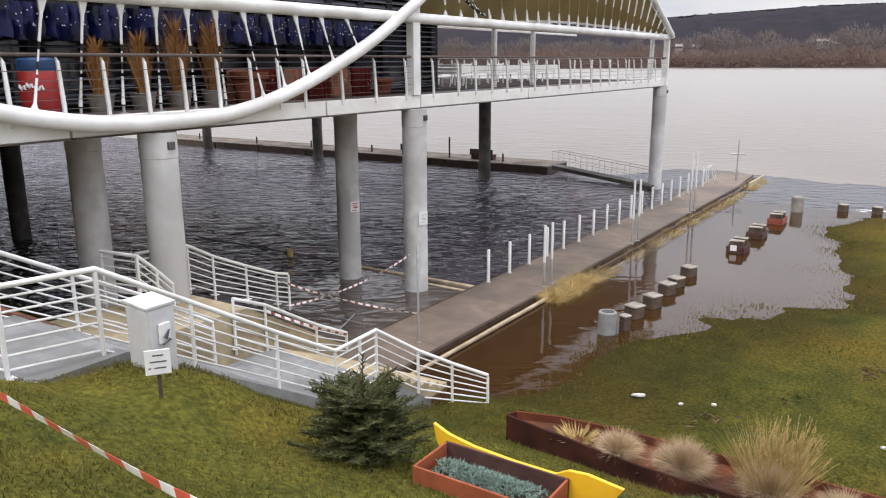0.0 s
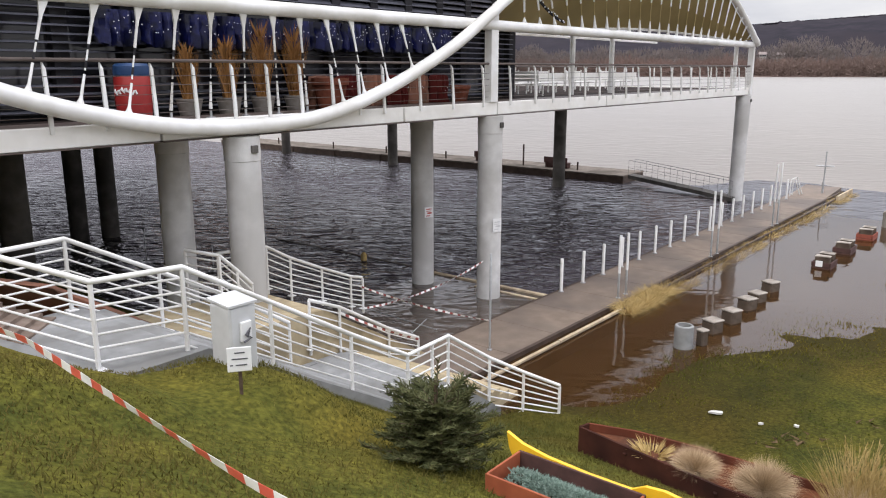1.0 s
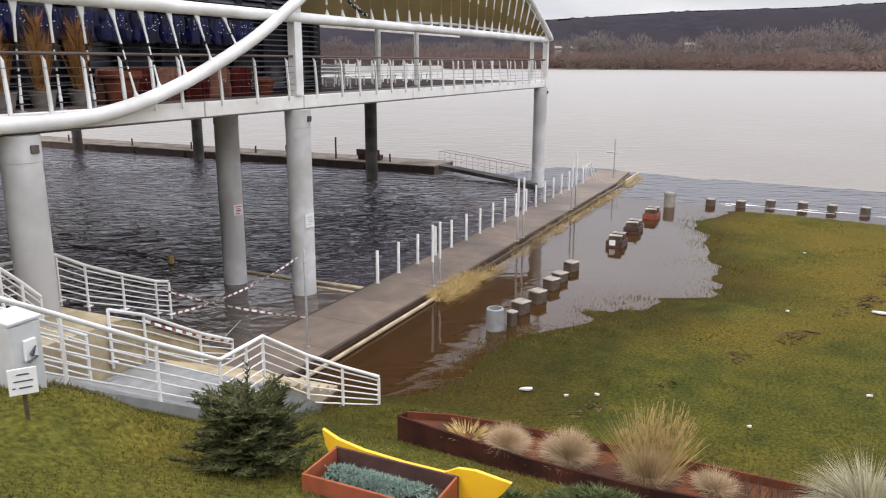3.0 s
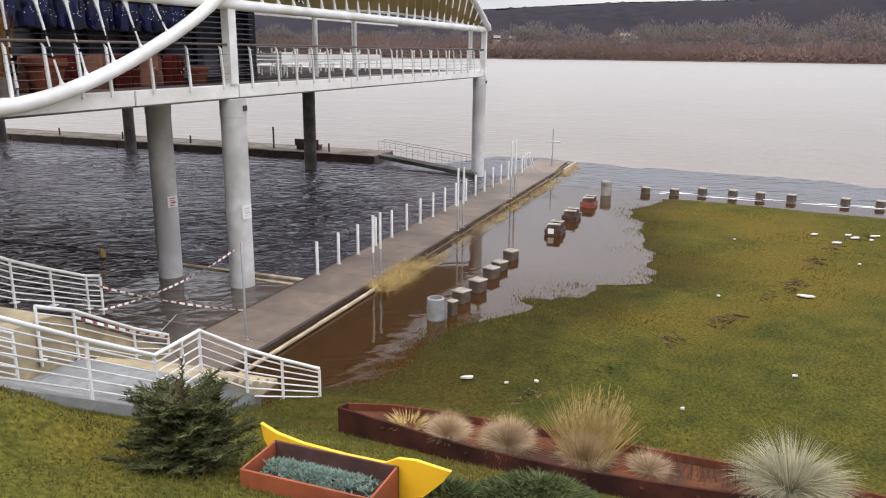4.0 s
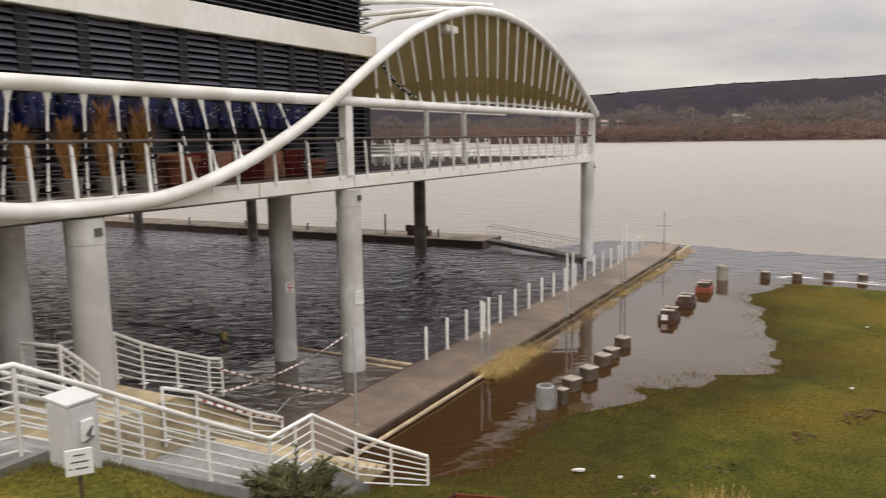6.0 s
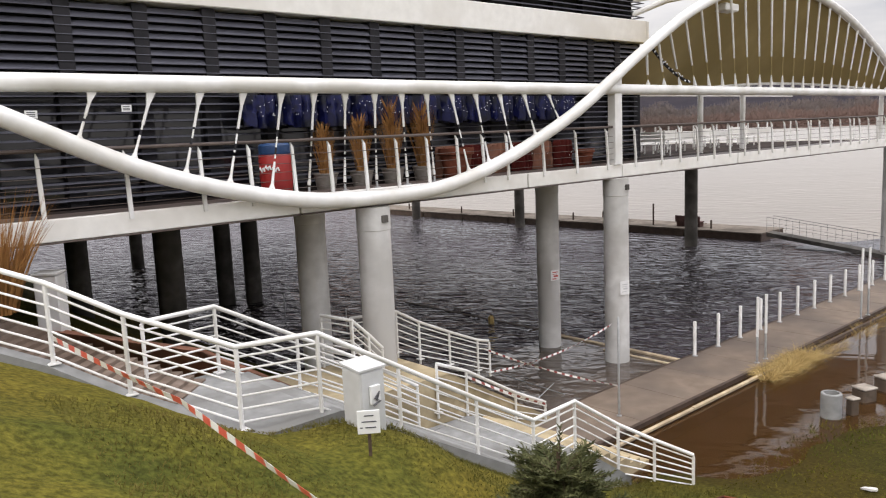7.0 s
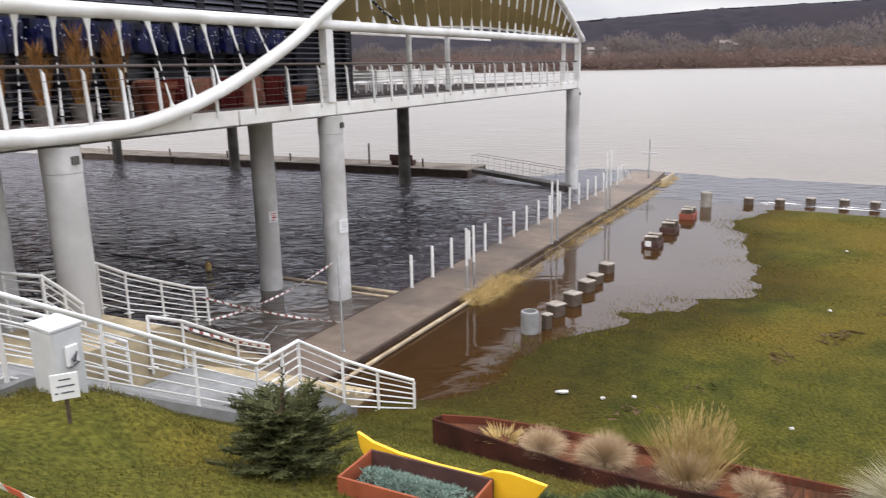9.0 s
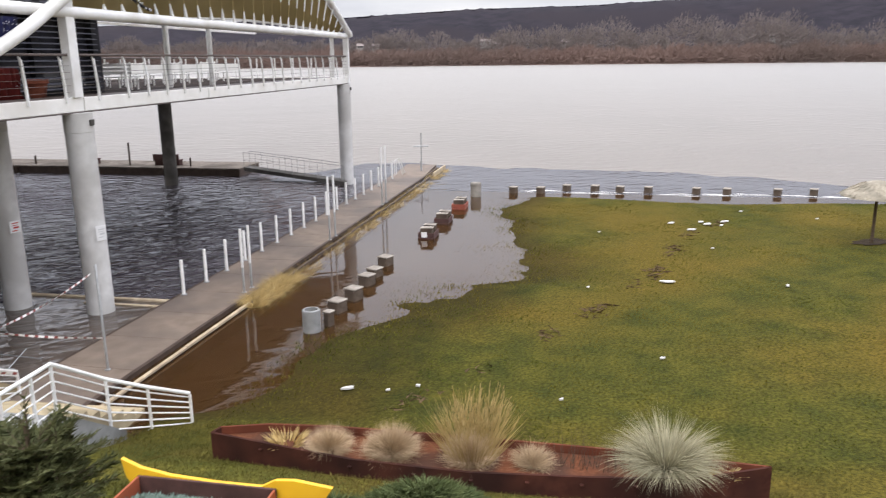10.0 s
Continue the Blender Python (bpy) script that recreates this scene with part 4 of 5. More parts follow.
def notice(u, z, w, h):
    t = thing("notice", at(u, 2.3, z), "small white notice fixed behind the louvres", "notice", "notices on the facade")
    part("sheet", Shape().box((-w / 2, -0.01, -h / 2), (w / 2, 0.01, h / 2), 0.003), plate_white, t)
    for k in (0.2, -0.05, -0.25):
        part("printed_bar", Shape().box((-w * 0.35, -0.014, h * k), (w * 0.3, -0.011, h * (k + 0.1))), ink, t)


for q in ((-15.2, 7.85, 0.22, 0.15), (-13.42, 7.95, 0.2, 0.14), (-9.7, 7.9, 0.16, 0.12)):
    notice(*q)


def garland(name, pts, n, lab):
    t = thing(name, GRID, lab, "string lights")
    full = []
    for (a, b2) in zip(pts, pts[1:]):
        full += [Vector(a).lerp(Vector(b2), k / 12) - Vector((0, 0, 0.05 * math.sin(math.pi * k / 12))) for k in range(12)]
    part("cable", Shape().tube(full, 0.045, 6), dark_wall, t, "dark twisted cable")
    rnd = random.Random(3)
    for i in range(n):
        p = full[int(i * len(full) / n)] + Vector((rnd.uniform(-0.06, 0.06), -0.05, rnd.uniform(-0.06, 0.06)))
        part("bulb", Shape().lathe([(0.006, -0.028), (0.026, 0), (0.006, 0.028)], 6, p), bulb_mat, t)


garland("light_garland", [(1.7, -0.1, 9.6), (3.2, 0.1, 8.9), (4.3, 0.0, 8.5)], 22, "dark garland with small pale bulbs under the arch")
garland("light_garland", [(13.5, -0.3, 12.0), (16.5, -0.3, 11.4), (19.5, -0.3, 10.5), (22.0, -0.3, 9.5), (23.6, -0.3, 8.6)], 34, "dark garland with small pale bulbs along the arch")


def bench(u, v, turn):
    t = thing("terrace_bench", at(u, v, 5.985, turn), "white slatted garden bench on the terrace", "bench", "white benches")
    for k in range(3):
        part("seat_slat", Shape().box((-0.8, -0.22 + 0.16 * k, 0.42), (0.8, -0.09 + 0.16 * k, 0.45), 0.005), white_fascia, t)
        part("back_slat", Shape().box((-0.8, 0.26, 0.55 + 0.14 * k), (0.8, 0.29, 0.65 + 0.14 * k), 0.005), white_fascia, t)
    for x in (-0.74, 0.70):
        for y in (-0.2, 0.22):
            part("leg", Shape().box((x, y, 0), (x + 0.05, y + 0.05, 0.42 if y < 0 else 0.98), 0.004), white_fascia, t)


for u, v, r in ((7.2, 3.4, 90), (8.2, 4.6, 0), (11.0, 4.8, 0), (14.0, 4.8, 0), (17.5, 4.8, 0)):
    bench(u, v, r)


# ---- stairs from the bank to the pier ----
def stairs():
    t = thing("staircase", GRID, "pale concrete stairs with landings leading down to the pier", "stairs")
    # upper flight comes in at an angle to the landing
    def flight(p0, p1, z0, z1, half, n, mat):
        p0, p1 = Vector((*p0, 0)), Vector((*p1, 0))
        d = (p1 - p0).normalized()
        side = Vector((-d.y, d.x, 0)) * half
        L = (p1 - p0).length
        for i in range(n):
            a, b2 = p0 + d * L * i / n, p0 + d * (L * (i + 1) / n + 0.02)
            z = z0 + (z1 - z0) * (i + 0.5) / n
            part("step", Shape().prism([a - side + Vector((0, 0, z - 0.5)), b2 - side + Vector((0, 0, z - 0.5)), b2 + side + Vector((0, 0, z - 0.5)), a + side + Vector((0, 0, z - 0.5))], (0, 0, 0.5)), mat, t)
    flight((-18.1, -0.1), (-15.1, -3.25), 4.84, 3.36, 1.28, 24, worn_tread)
    part("landing", Shape().box((-15.6, -5.15, 2.7), (-13.75, -1.95, 3.42), 0.02), paving, t, "pale concrete landing")
    flight((-13.75, -3.5), (-9.6, -3.5), 3.40, 1.05, 1.46, 14, paving)
    part("landing", Shape().box((-9.6, -5.15, 0.2), (-8.1, -1.95, 1.02), 0.02), paving, t, "pale concrete landing")
    flight((-8.1, -3.5), (-5.9, -3.4), 1.0, 0.02, 1.5, 6, tan_slab)
    part("side_wall", Shape().prism([(-15.75, -5.2, 2.9), (-13.8, -5.2, 2.3), (-9.6, -5.2, -0.1), (-6.9, -5.2, -0.4), (-6.9, -5.2, 0.18), (-8.2, -5.2, 1.06), (-9.6, -5.2, 1.13), (-13.7, -5.2, 3.47), (-15.75, -5.2, 3.47)], (0, 0.25, 0)), paving, t, "pale concrete side wall")
    part("side_wall", Shape().prism([(-13.8, -2.0, 2.3), (-9.6, -2.0, -0.1), (-6.9, -2.0, -0.4), (-6.9, -2.0, 0.18), (-8.2, -2.0, 1.0), (-9.6, -2.0, 1.05), (-13.8, -2.0, 3.4)], (0, 0.15, 0)), paving, t, "pale concrete side wall")
    # kerb wall of the upper flight, under its railing
    line = [(-19.4, -0.4, 5.62), (-18.3, -1.3, 5.1), (-16.6, -2.8, 4.34), (-15.9, -3.55, 3.9), (-14.95, -4.75, 3.47)]
    for a, c in zip(line, line[1:]):
        a, c = Vector(a), Vector(c)
        side = Vector((c.y - a.y, a.x - c.x, 0)).normalized() * 0.11
        part("kerb_wall", Shape().prism([a + side, c + side, c + side - Vector((0, 0, 0.6)), a + side - Vector((0, 0, 0.6))], -2 * side), paving, t, "pale concrete kerb")
    p = thing("paved_slope", GRID, "sand-coloured paved slope beside the column", "paving", kind="structure")
    part("slab", Shape().prism([(-13.5, -1.8, 2.2), (-8.6, -1.8, 2.05), (-5.2, -1.8, 0.05), (-5.2, -1.8, -0.8), (-13.5, -1.8, -0.2)], (0, 2.45, 0)), tan_slab, p)
    q = thing("low_brick_wall", GRID, "red-brown brick strip along the upper stairs", "wall", kind="structure")
    part("brick_face", Shape().prism([(-18.5, 1.9, 4.9), (-14.0, -1.6, 3.7), (-12.0, -1.2, 2.4), (-12.0, -1.2, 1.6), (-18.5, 1.9, 3.6)], (0.1, 0.25, 0)), brick_red, q)


stairs()


def railing(posts, lab, bars=6, top_r=0.038, extra=()):
    """White tubular railing through posts (u, v, base, top), with bars between."""
    t = thing("railing", GRID, lab, "railing", "white stair railings")
    for u, v, z0, z1 in posts:
        po = part("post", Shape().tube([(u, v, z0 - 0.12), (u, v, z1 - 0.03)], 0.031, 10), white_steel, t, "", True)
        part("base_plate", Shape().box((u - 0.08, v - 0.08, z0 + 0.0), (u + 0.08, v + 0.08, z0 + 0.02), 0.004), white_steel, po)
    part("top_rail", Shape().tube([(u, v, z1) for u, v, z0, z1 in posts], top_r, 10), white_steel, t, "thick white top rail", True)
    for k in range(bars):
        f = 0.10 + 0.78 * k / (bars - 1)
        part("bar", Shape().tube([(u, v, z0 + (z1 - z0) * f) for u, v, z0, z1 in posts], 0.017, 6), white_steel, t, "", True)
    return t


railing([(-19.4, -0.4, 5.62, 6.75), (-18.3, -1.3, 5.1, 6.22), (-16.6, -2.8, 4.34, 5.44), (-15.9, -3.55, 3.9, 5.0), (-14.95, -4.75, 3.44, 4.56), (-13.92, -5.05, 3.42, 4.58), (-12.57, -5.05, 2.66, 3.80),
         (-11.0, -5.05, 1.80, 2.88), (-9.64, -5.05, 1.02, 2.12), (-8.9, -5.0, 1.02, 2.11), (-8.36, -4.95, 1.0, 2.1), (-7.2, -5.1, 0.22, 1.34), (-6.7, -5.6, 0.10, 1.0), (-6.18, -6.15, -0.02, 0.68)],
        "white tubular steel railing along the near side of the stairs")
railing([(-15.15, -2.1, 3.42, 4.52), (-13.95, -2.05, 3.42, 4.54), (-12.46, -2.05, 2.63, 3.73), (-11.1, -2.05, 1.9, 2.98), (-9.76, -2.05, 1.05, 2.12)], "white tubular steel railing along the far side of the stairs")
railing([(-9.05, -1.85, 1.3, 2.38), (-8.2, -1.85, 0.80, 2.02), (-6.65, -1.85, 0.05, 1.12), (-5.6, -1.85, -0.2, 0.60)], "white tubular steel railing beside the sandy slope")
railing([(-9.4, 0.7, 1.9, 3.05), (-8.1, 0.65, 1.95, 2.98), (-7.4, 0.65, 1.62, 2.58), (-6.4, 0.65, 1.25, 2.12), (-5.42, 0.62, 0.86, 1.70), (-5.2, 0.4, 0.80, 1.66)], "white tubular steel railing on the far side of the sandy slope")
railing([(-10.25, 0.6, 2.2, 3.3), (-10.26, -0.6, 2.3, 3.36), (-9.85, -0.6, 1.9, 2.97), (-9.5, -0.6, 1.5, 2.6)], "short white tubular railing by the column")


t = thing("concrete_pillar", pose(-9.6, 10.3, 3.7, 0, 0, 20), "square grey concrete pillar behind the upper stairs", "pillar")
part("shaft", Shape().box((-0.19, -0.19, -0.8), (0.19, 0.19, 1.42), 0.02), concrete, t)
part("cap", Shape().box((-0.21, -0.21, 1.425), (0.21, 0.21, 1.47), 0.01), concrete, t)


# ---- pier ----
def pier():
    t = thing("pier", PIER, "long narrow brown pier just above the flood water", "pier")
    n = 18
    for i in range(n):
        u0, u1 = -6.0 + 36 * i / n, -6.0 + 36 * (i + 1) / n - 0.012
        part("deck_panel", Shape().box((u0, -3.62, -0.05), (u1, -1.62, 0.10), 0.008), pier_deck, t, "wet brown decking")
    part("dark_edge", Shape().box((-6.0, -3.74, -0.4), (30.0, -3.63, 0.12), 0.01), pier_edge, t, "dark wet edge beam")
    part("trough", Shape().box((-6.0, -3.98, -0.6), (30.0, -3.75, -0.02)), soil, t, "dark soil gap")
    for i in range(10):
        u0 = -6.0 + 3.6 * i
        pale = i < 2
        part("rim_board", Shape().box((u0, -4.08, 0.035 if pale else -0.5), (u0 + 3.58, -3.985, 0.10 + 0.01 * (i % 2)), 0.01), pale_board if pale else pier_edge, t, "pale weathered rim board" if pale else "dark wet rim board")
    part("rim_beam", Shape().box((-6.0, -4.05, -0.6), (1.2, -3.99, 0.03), 0.005), pier_edge, t, "dark wet beam under the rim")
    part("left_edge", Shape().box((-6.0, -1.61, -0.5), (30.0, -1.5, 0.08), 0.01), pier_edge, t)
    part("end_rise", Shape().prism([(26.5, -3.6, 0.105), (30.0, -3.6, 0.105), (30.0, -3.6, 0.3)], (0, 1.95, 0)), pier_deck, t, "raised end of the pier")
    part("end_board", Shape().box((26.5, -4.2, -0.3), (30.0, -4.1, 0.28), 0.01), pale_board, t)
    for u in [-4 + 3.5 * i for i in range(11)]:
        part("pile", Shape().tube([(u, -1.9, -1.6), (u, -1.9, -0.06)], 0.14, 10), pier_edge, t)
        part("pile", Shape().tube([(u, -3.4, -1.6), (u, -3.4, -0.06)], 0.14, 10), pier_edge, t)
    return t


pier()


def pier_post():
    t = thing("pier_post", on_pier(1.58, -1.72, 0.1), "white round post along the pier's edge", "post", "posts along the pier")
    part("shaft", Shape().lathe([(0.05, 0), (0.05, 1.06), (0.042, 1.08), (0.005, 1.085)], 12), white_steel, t, "", True)
    part("flange", Shape().lathe([(0.09, 0.0), (0.09, 0.02), (0.05, 0.025)], 12), galvanised, t)
    return t


first = pier_post()
for i in range(1, 18):
    copy_thing(first, on_pier(1.58 + 1.372 * i, -1.72 - 0.0155 * i, 0.1))


def pole(u, v, z0, h, r, lab, white=0.0):
    t = thing("steel_pole", on_pier(u, v, z0), lab, "pole", "poles on the pier")
    part("shaft", Shape().lathe([(r, 0), (r, h - 0.02), (r * 0.5, h)], 10), galvanised, t, "", True)
    part("foot", Shape().lathe([(r * 2.2, 0), (r * 2.2, 0.02), (r, 0.03)], 10), galvanised, t)
    if white:
        part("collar", Shape().lathe([(r + 0.006, h * white), (r + 0.006, h)], 10), plate_white, t, "white sleeve on the upper half")


for u, v, h in ((2.08, -3.45, 1.98), (2.6, -3.45, 1.98), (9.2, -3.68, 2.5), (9.85, -3.68, 2.46), (16.7, -3.69, 2.8), (17.4, -3.69, 2.82)):
    pole(u, v, 0.1, h, 0.035, "slim galvanised pole at the pier's edge", 0.4)
pole(-4.1, -3.02, 0.1, 2.5, 0.03, "thin grey pole with barrier tape at the pier's start")


def mast():
    t = thing("cross_mast", at(27.9, -3.4, 0.12), "thin mast with a short crossbar at the pier's end", "mast")
    part("mast", Shape().tube([(0, 0, 0), (0, 0, 2.4)], 0.035, 8), galvanised, t)
    part("crossbar", Shape().tube([(-0.1, 0.45, 1.58), (0.1, -0.45, 1.58)], 0.04, 8), galvanised, t)
    part("brace", Shape().box((-0.1, -0.05, 0.0), (0.02, 0.05, 0.7), 0.01), galvanised, t)


mast()
t = thing("pier_ladder_rail", on_pier(26.2, -1.8, 0.1), "white bent ladder rails at the pier's far end", "ladder")
for k in (0, 0.45):
    part("rail", Shape().tube([(k, 0, 0), (k, 0.0, 0.9), (k + 0.12, -0.15, 1.02), (k + 0.5, -0.4, 0.0)], 0.03, 8), white_steel, t)


def grass_clump(name, m, n, h, spread, width, droop, mat, seed, lab, cat, radius=0.1, group="", up=1.0, kind=""):
    rnd = random.Random(seed)
    t = thing(name, m, lab, cat, group, kind)
    s = Shape()
    for _ in range(n):
        a = rnd.uniform(0, 2 * math.pi)
        q = rnd.random() ** 0.5
        rr = radius * rnd.random() ** 0.5
        s.blade((rr * math.cos(a), rr * math.sin(a), 0), (spread * q * math.cos(a), spread * q * math.sin(a), up), h * rnd.uniform(0.55, 1.0), width, droop * rnd.uniform(0.6, 1.3), 4, rnd)
    part("tuft", s, mat, t)
    return t


def pier_grass():
    rnd = random.Random(12)
    u = 1.2
    k = 0
    while u < 29.8:
        big = 0.92 if u < 3.8 else 0.66
        gap = u > 3.6 and noise.noise(Vector((u * 0.7, 3, 1))) < -0.25
        if not gap:
            grass_clump("dry_grass_clump", on_pier(u, -4.16 + rnd.uniform(-0.14, 0.03), -0.05 if u < 4 else -0.14), 420 if big > 0.9 else 170, 0.85 * big * rnd.uniform(0.8, 1.1), 1.1, 0.012 if u < 10 else 0.022, 0.42, straw, 100 + k, "straw-yellow dry grass hanging over the pier's rim", "dry grass", 0.22, "grass along the pier")
        u += 0.42 if u < 3.6 else 0.55
        k += 1


pier_grass()


# sunken edge beams between the columns
t = thing("sunken_kerb", GRID, "pale timber edge just awash beside the pier", "kerb")
part("board", Shape().box((1.05, -1.45, -0.3), (1.22, 3.2, 0.05), 0.01), pale_board, t)
part("board", Shape().box((0.6, -1.45, -0.3), (0.72, 1.0, 0.03), 0.01), pale_board, t)
part("inner_board", Shape().box((1.3, 3.2, -0.3), (1.45, 12.0, 0.015), 0.01), pier_edge, t)


t = thing("sunken_paving", GRID, "brown paving lying under shallow flood water", "paving", kind="structure")
part("slab", Shape().box((-6.5, -1.45, -0.5), (1.0, 3.1, -0.14), 0.02), sunk_mat, t)
t = thing("sunken_barrier", GRID, "thin grey metal barrier lying half under water", "barrier")
part("bar", Shape().tube([(-3.5, 2.0, 0.08), (-3.7, -0.9, 0.08)], 0.014, 6), galvanised, t)
part("bar", Shape().tube([(-4.2, 1.9, 0.06), (-4.35, -0.7, 0.06)], 0.014, 6), galvanised, t)
part("stay", Shape().tube([(-4.3, -0.5, 0.05), (-3.72, -0.55, 0.32)], 0.012, 6), galvanised, t)
t = thing("marker_buoy", at(1.0, 6.44, -0.06), "small ochre marker float in the water", "buoy")
part("float", Shape().lathe([(0.02, 0), (0.11, 0.03), (0.12, 0.25), (0.06, 0.34), (0.02, 0.36)], 12), straw, t, "", True)
for u, v, h in ((-4.18, 12.98, 1.38), (-3.18, 10.13, 1.0)):
    pole(u, v, -0.2, h, 0.02, "thin grey pole standing in the water")


# ---- floating dock, gangway, benches ----
def dock():
    t = thing("floating_dock", GRID, "long low floating dock with a dark hull and pale planks", "dock")
    for i in range(8):
        v0 = 7.6 + 5.2 * i
        s = part("pontoon", Shape().box((25.4, v0, -0.3), (28.4, v0 + 5.1, 0.42), 0.04), pier_edge, t, "dark pontoon")
        part("deck_board", Shape().box((25.35, v0, 0.425), (28.45, v0 + 5.1, 0.50), 0.01), dock_board, s, "weathered deck boards")
    for v in (11.0, 15.2, 22, 28, 34, 41):
        part("mooring_post", Shape().tube([(25.7, v, 0.56), (25.7, v, 1.1 if v != 15.2 else 2.0)], 0.06, 8), pier_edge, t)
    G0, G1 = (24.7, 6.95), (22.5, -0.1)
    g = thing("gangway", GRID, "grey metal gangway with thin handrails from dock to pier", "gangway")
    part("deck", Shape().prism([(G0[0], G0[1], 0.45), (G1[0], G1[1], 0.05), (G1[0], G1[1], 0.25), (G0[0], G0[1], 0.68)], (0.9, 0.0, 0)), concrete_dark, g)
    for off in (Vector((0.02, 0.0, 0)), Vector((0.88, 0.0, 0))):
        a, c = Vector((*G0, 0.68)) + off, Vector((*G1, 0.25)) + off
        up = Vector((0, 0, 1))
        part("handrail", Shape().tube([a + up * 0.9, c + up * 0.9], 0.014, 6), rail_grey, g)
        part("mid_rail", Shape().tube([a + up * 0.45, c + up * 0.45], 0.008, 6), rail_grey, g)
        for k in range(9):
            p = a.lerp(c, k / 8)
            part("baluster", Shape().tube([p, p + up * 0.9], 0.009, 6), rail_grey, g)
    for v in (13.0, 18.9):
        bch = thing("dock_bench", at(26.6, v, 0.50), "dark timber bench on the floating dock", "bench", "benches on the dock")
        part("plinth", Shape().box((-0.26, -0.85, 0.0), (0.22, 0.85, 0.30), 0.015), planter_dark, bch, "dark closed plinth")
        part("seat", Shape().box((-0.3, -0.9, 0.305), (0.25, 0.9, 0.36), 0.01), planter_dark, bch)
        part("backrest", Shape().box((-0.36, -0.9, 0.305), (-0.305, 0.9, 0.72), 0.01), planter_dark, bch)

dock()


# ---- drowned stubs, timber boxes, drum, river-edge blocks ----
def stub(x, y, r, h, lab, square=False):
    t = thing("concrete_stub", pose(x, y, -0.3, 0, 0, 35), lab, "concrete stub", "stubs in the flood water")
    if square:
        part("block", Shape().box((-r, -r * 0.9, 0), (r, r * 0.9, h + 0.3), 0.03), stub_mat, t, "rough brown-grey concrete")
        part("cap", Shape().box((-r - 0.015, -r * 0.9 - 0.015, h + 0.305), (r + 0.015, r * 0.9 + 0.015, h + 0.36), 0.02), rough_cap, t, "paler brown-grey top")
    else:
        part("ring", Shape().lathe([(r, 0), (r, h + 0.28), (r - 0.02, h + 0.3), (r * 0.72, h + 0.3), (r * 0.70, h + 0.1), (0.02, h + 0.08)], 20), paving, t, "pale hollow concrete ring", True)


stub(4.33, 19.3, 0.24, 0.60, "pale round hollow concrete ring standing in flood water")
stub(4.86, 19.55, 0.12, 0.36, "small pale concrete stub beside the hollow ring", True)
for x, y, h in ((5.38, 20.62, 0.30), (6.12, 21.52, 0.32), (6.93, 22.85, 0.29), (7.46, 23.68, 0.24), (8.24, 24.9, 0.27)):
    stub(x, y, 0.22, h, "brown-grey square concrete stub with a pale top in flood water", True)
for x, y in ((19.1, 36.1), (20.35, 35.4), (21.95, 35.4), (23.2, 34.6), (24.2, 33.75), (25.4, 32.95), (27.4, 31.6), (28.65, 30.75), (30.8, 29.5), (32.4, 28.7)):
    stub(x, y, 0.2, 0.28, "grey square concrete block along the river's edge", True)
t = thing("concrete_drum", pose(16.85, 36.0, -0.3), "round grey concrete drum standing in flood water", "concrete drum")
part("body", Shape().lathe([(0.27, 0), (0.27, 0.98), (0.25, 1.02), (0.02, 1.02)], 18), concrete_mid, t, "", True)
part("rim", Shape().lathe([(0.285, 0.84), (0.285, 0.94)], 18), concrete_mid, t)


def timber_box(x, y, turn, mat, lab, plate):
    t = thing("timber_box", pose(x, y, -0.30, 0, 0, turn) @ Matrix.Scale(0.9, 4), lab, "planter box", "boxes standing in the flood water")
    for k in range(3):
        z = 0.02 + 0.2 * k
        part("side_plank", Shape().box((-0.55, -0.36, z), (0.55, -0.31, z + 0.18), 0.008), mat, t)
        part("side_plank", Shape().box((-0.55, 0.31, z), (0.55, 0.36, z + 0.18), 0.008), mat, t)
        part("end_plank", Shape().box((-0.56, -0.3, z), (-0.51, 0.3, z + 0.18), 0.008), mat, t)
        part("end_plank", Shape().box((0.51, -0.3, z), (0.56, 0.3, z + 0.18), 0.008), mat, t)
    part("soil", Shape().box((-0.5, -0.3, 0.1), (0.5, 0.3, 0.56)), soil, t)
    for x0 in (-0.53, 0.17):
        part("end_block", Shape().box((x0, -0.28, 0.565), (x0 + 0.36, 0.26, 0.80), 0.03), stub_mat, t, "worn brown block on the end of the box")
        part("block_cap", Shape().box((x0 - 0.01, -0.29, 0.805), (x0 + 0.37, 0.27, 0.84), 0.012), rough_cap, t, "paler brown-grey top")
    if plate:
        part("plate", Shape().box((-0.575, -0.06, 0.42), (-0.565, 0.2, 0.66), 0.003), plate_white, t, "small white plate")


timber_box(11.2, 28.35, 56, planter_dark, "dark brown timber box with a white plate standing in flood water", True)
timber_box(12.85, 30.75, 56, planter_dark, "dark brown timber box standing in flood water", False)
timber_box(14.85, 33.5, 56, planter_red, "red-brown timber box standing in flood water", False)


# ---- near bank: cabinet, sign, tapes, planters, shrubs ----
def gz(x, y):
    q = GRID.inverted() @ Vector((x, y, 0))
    return ground_height(q.x, q.y)


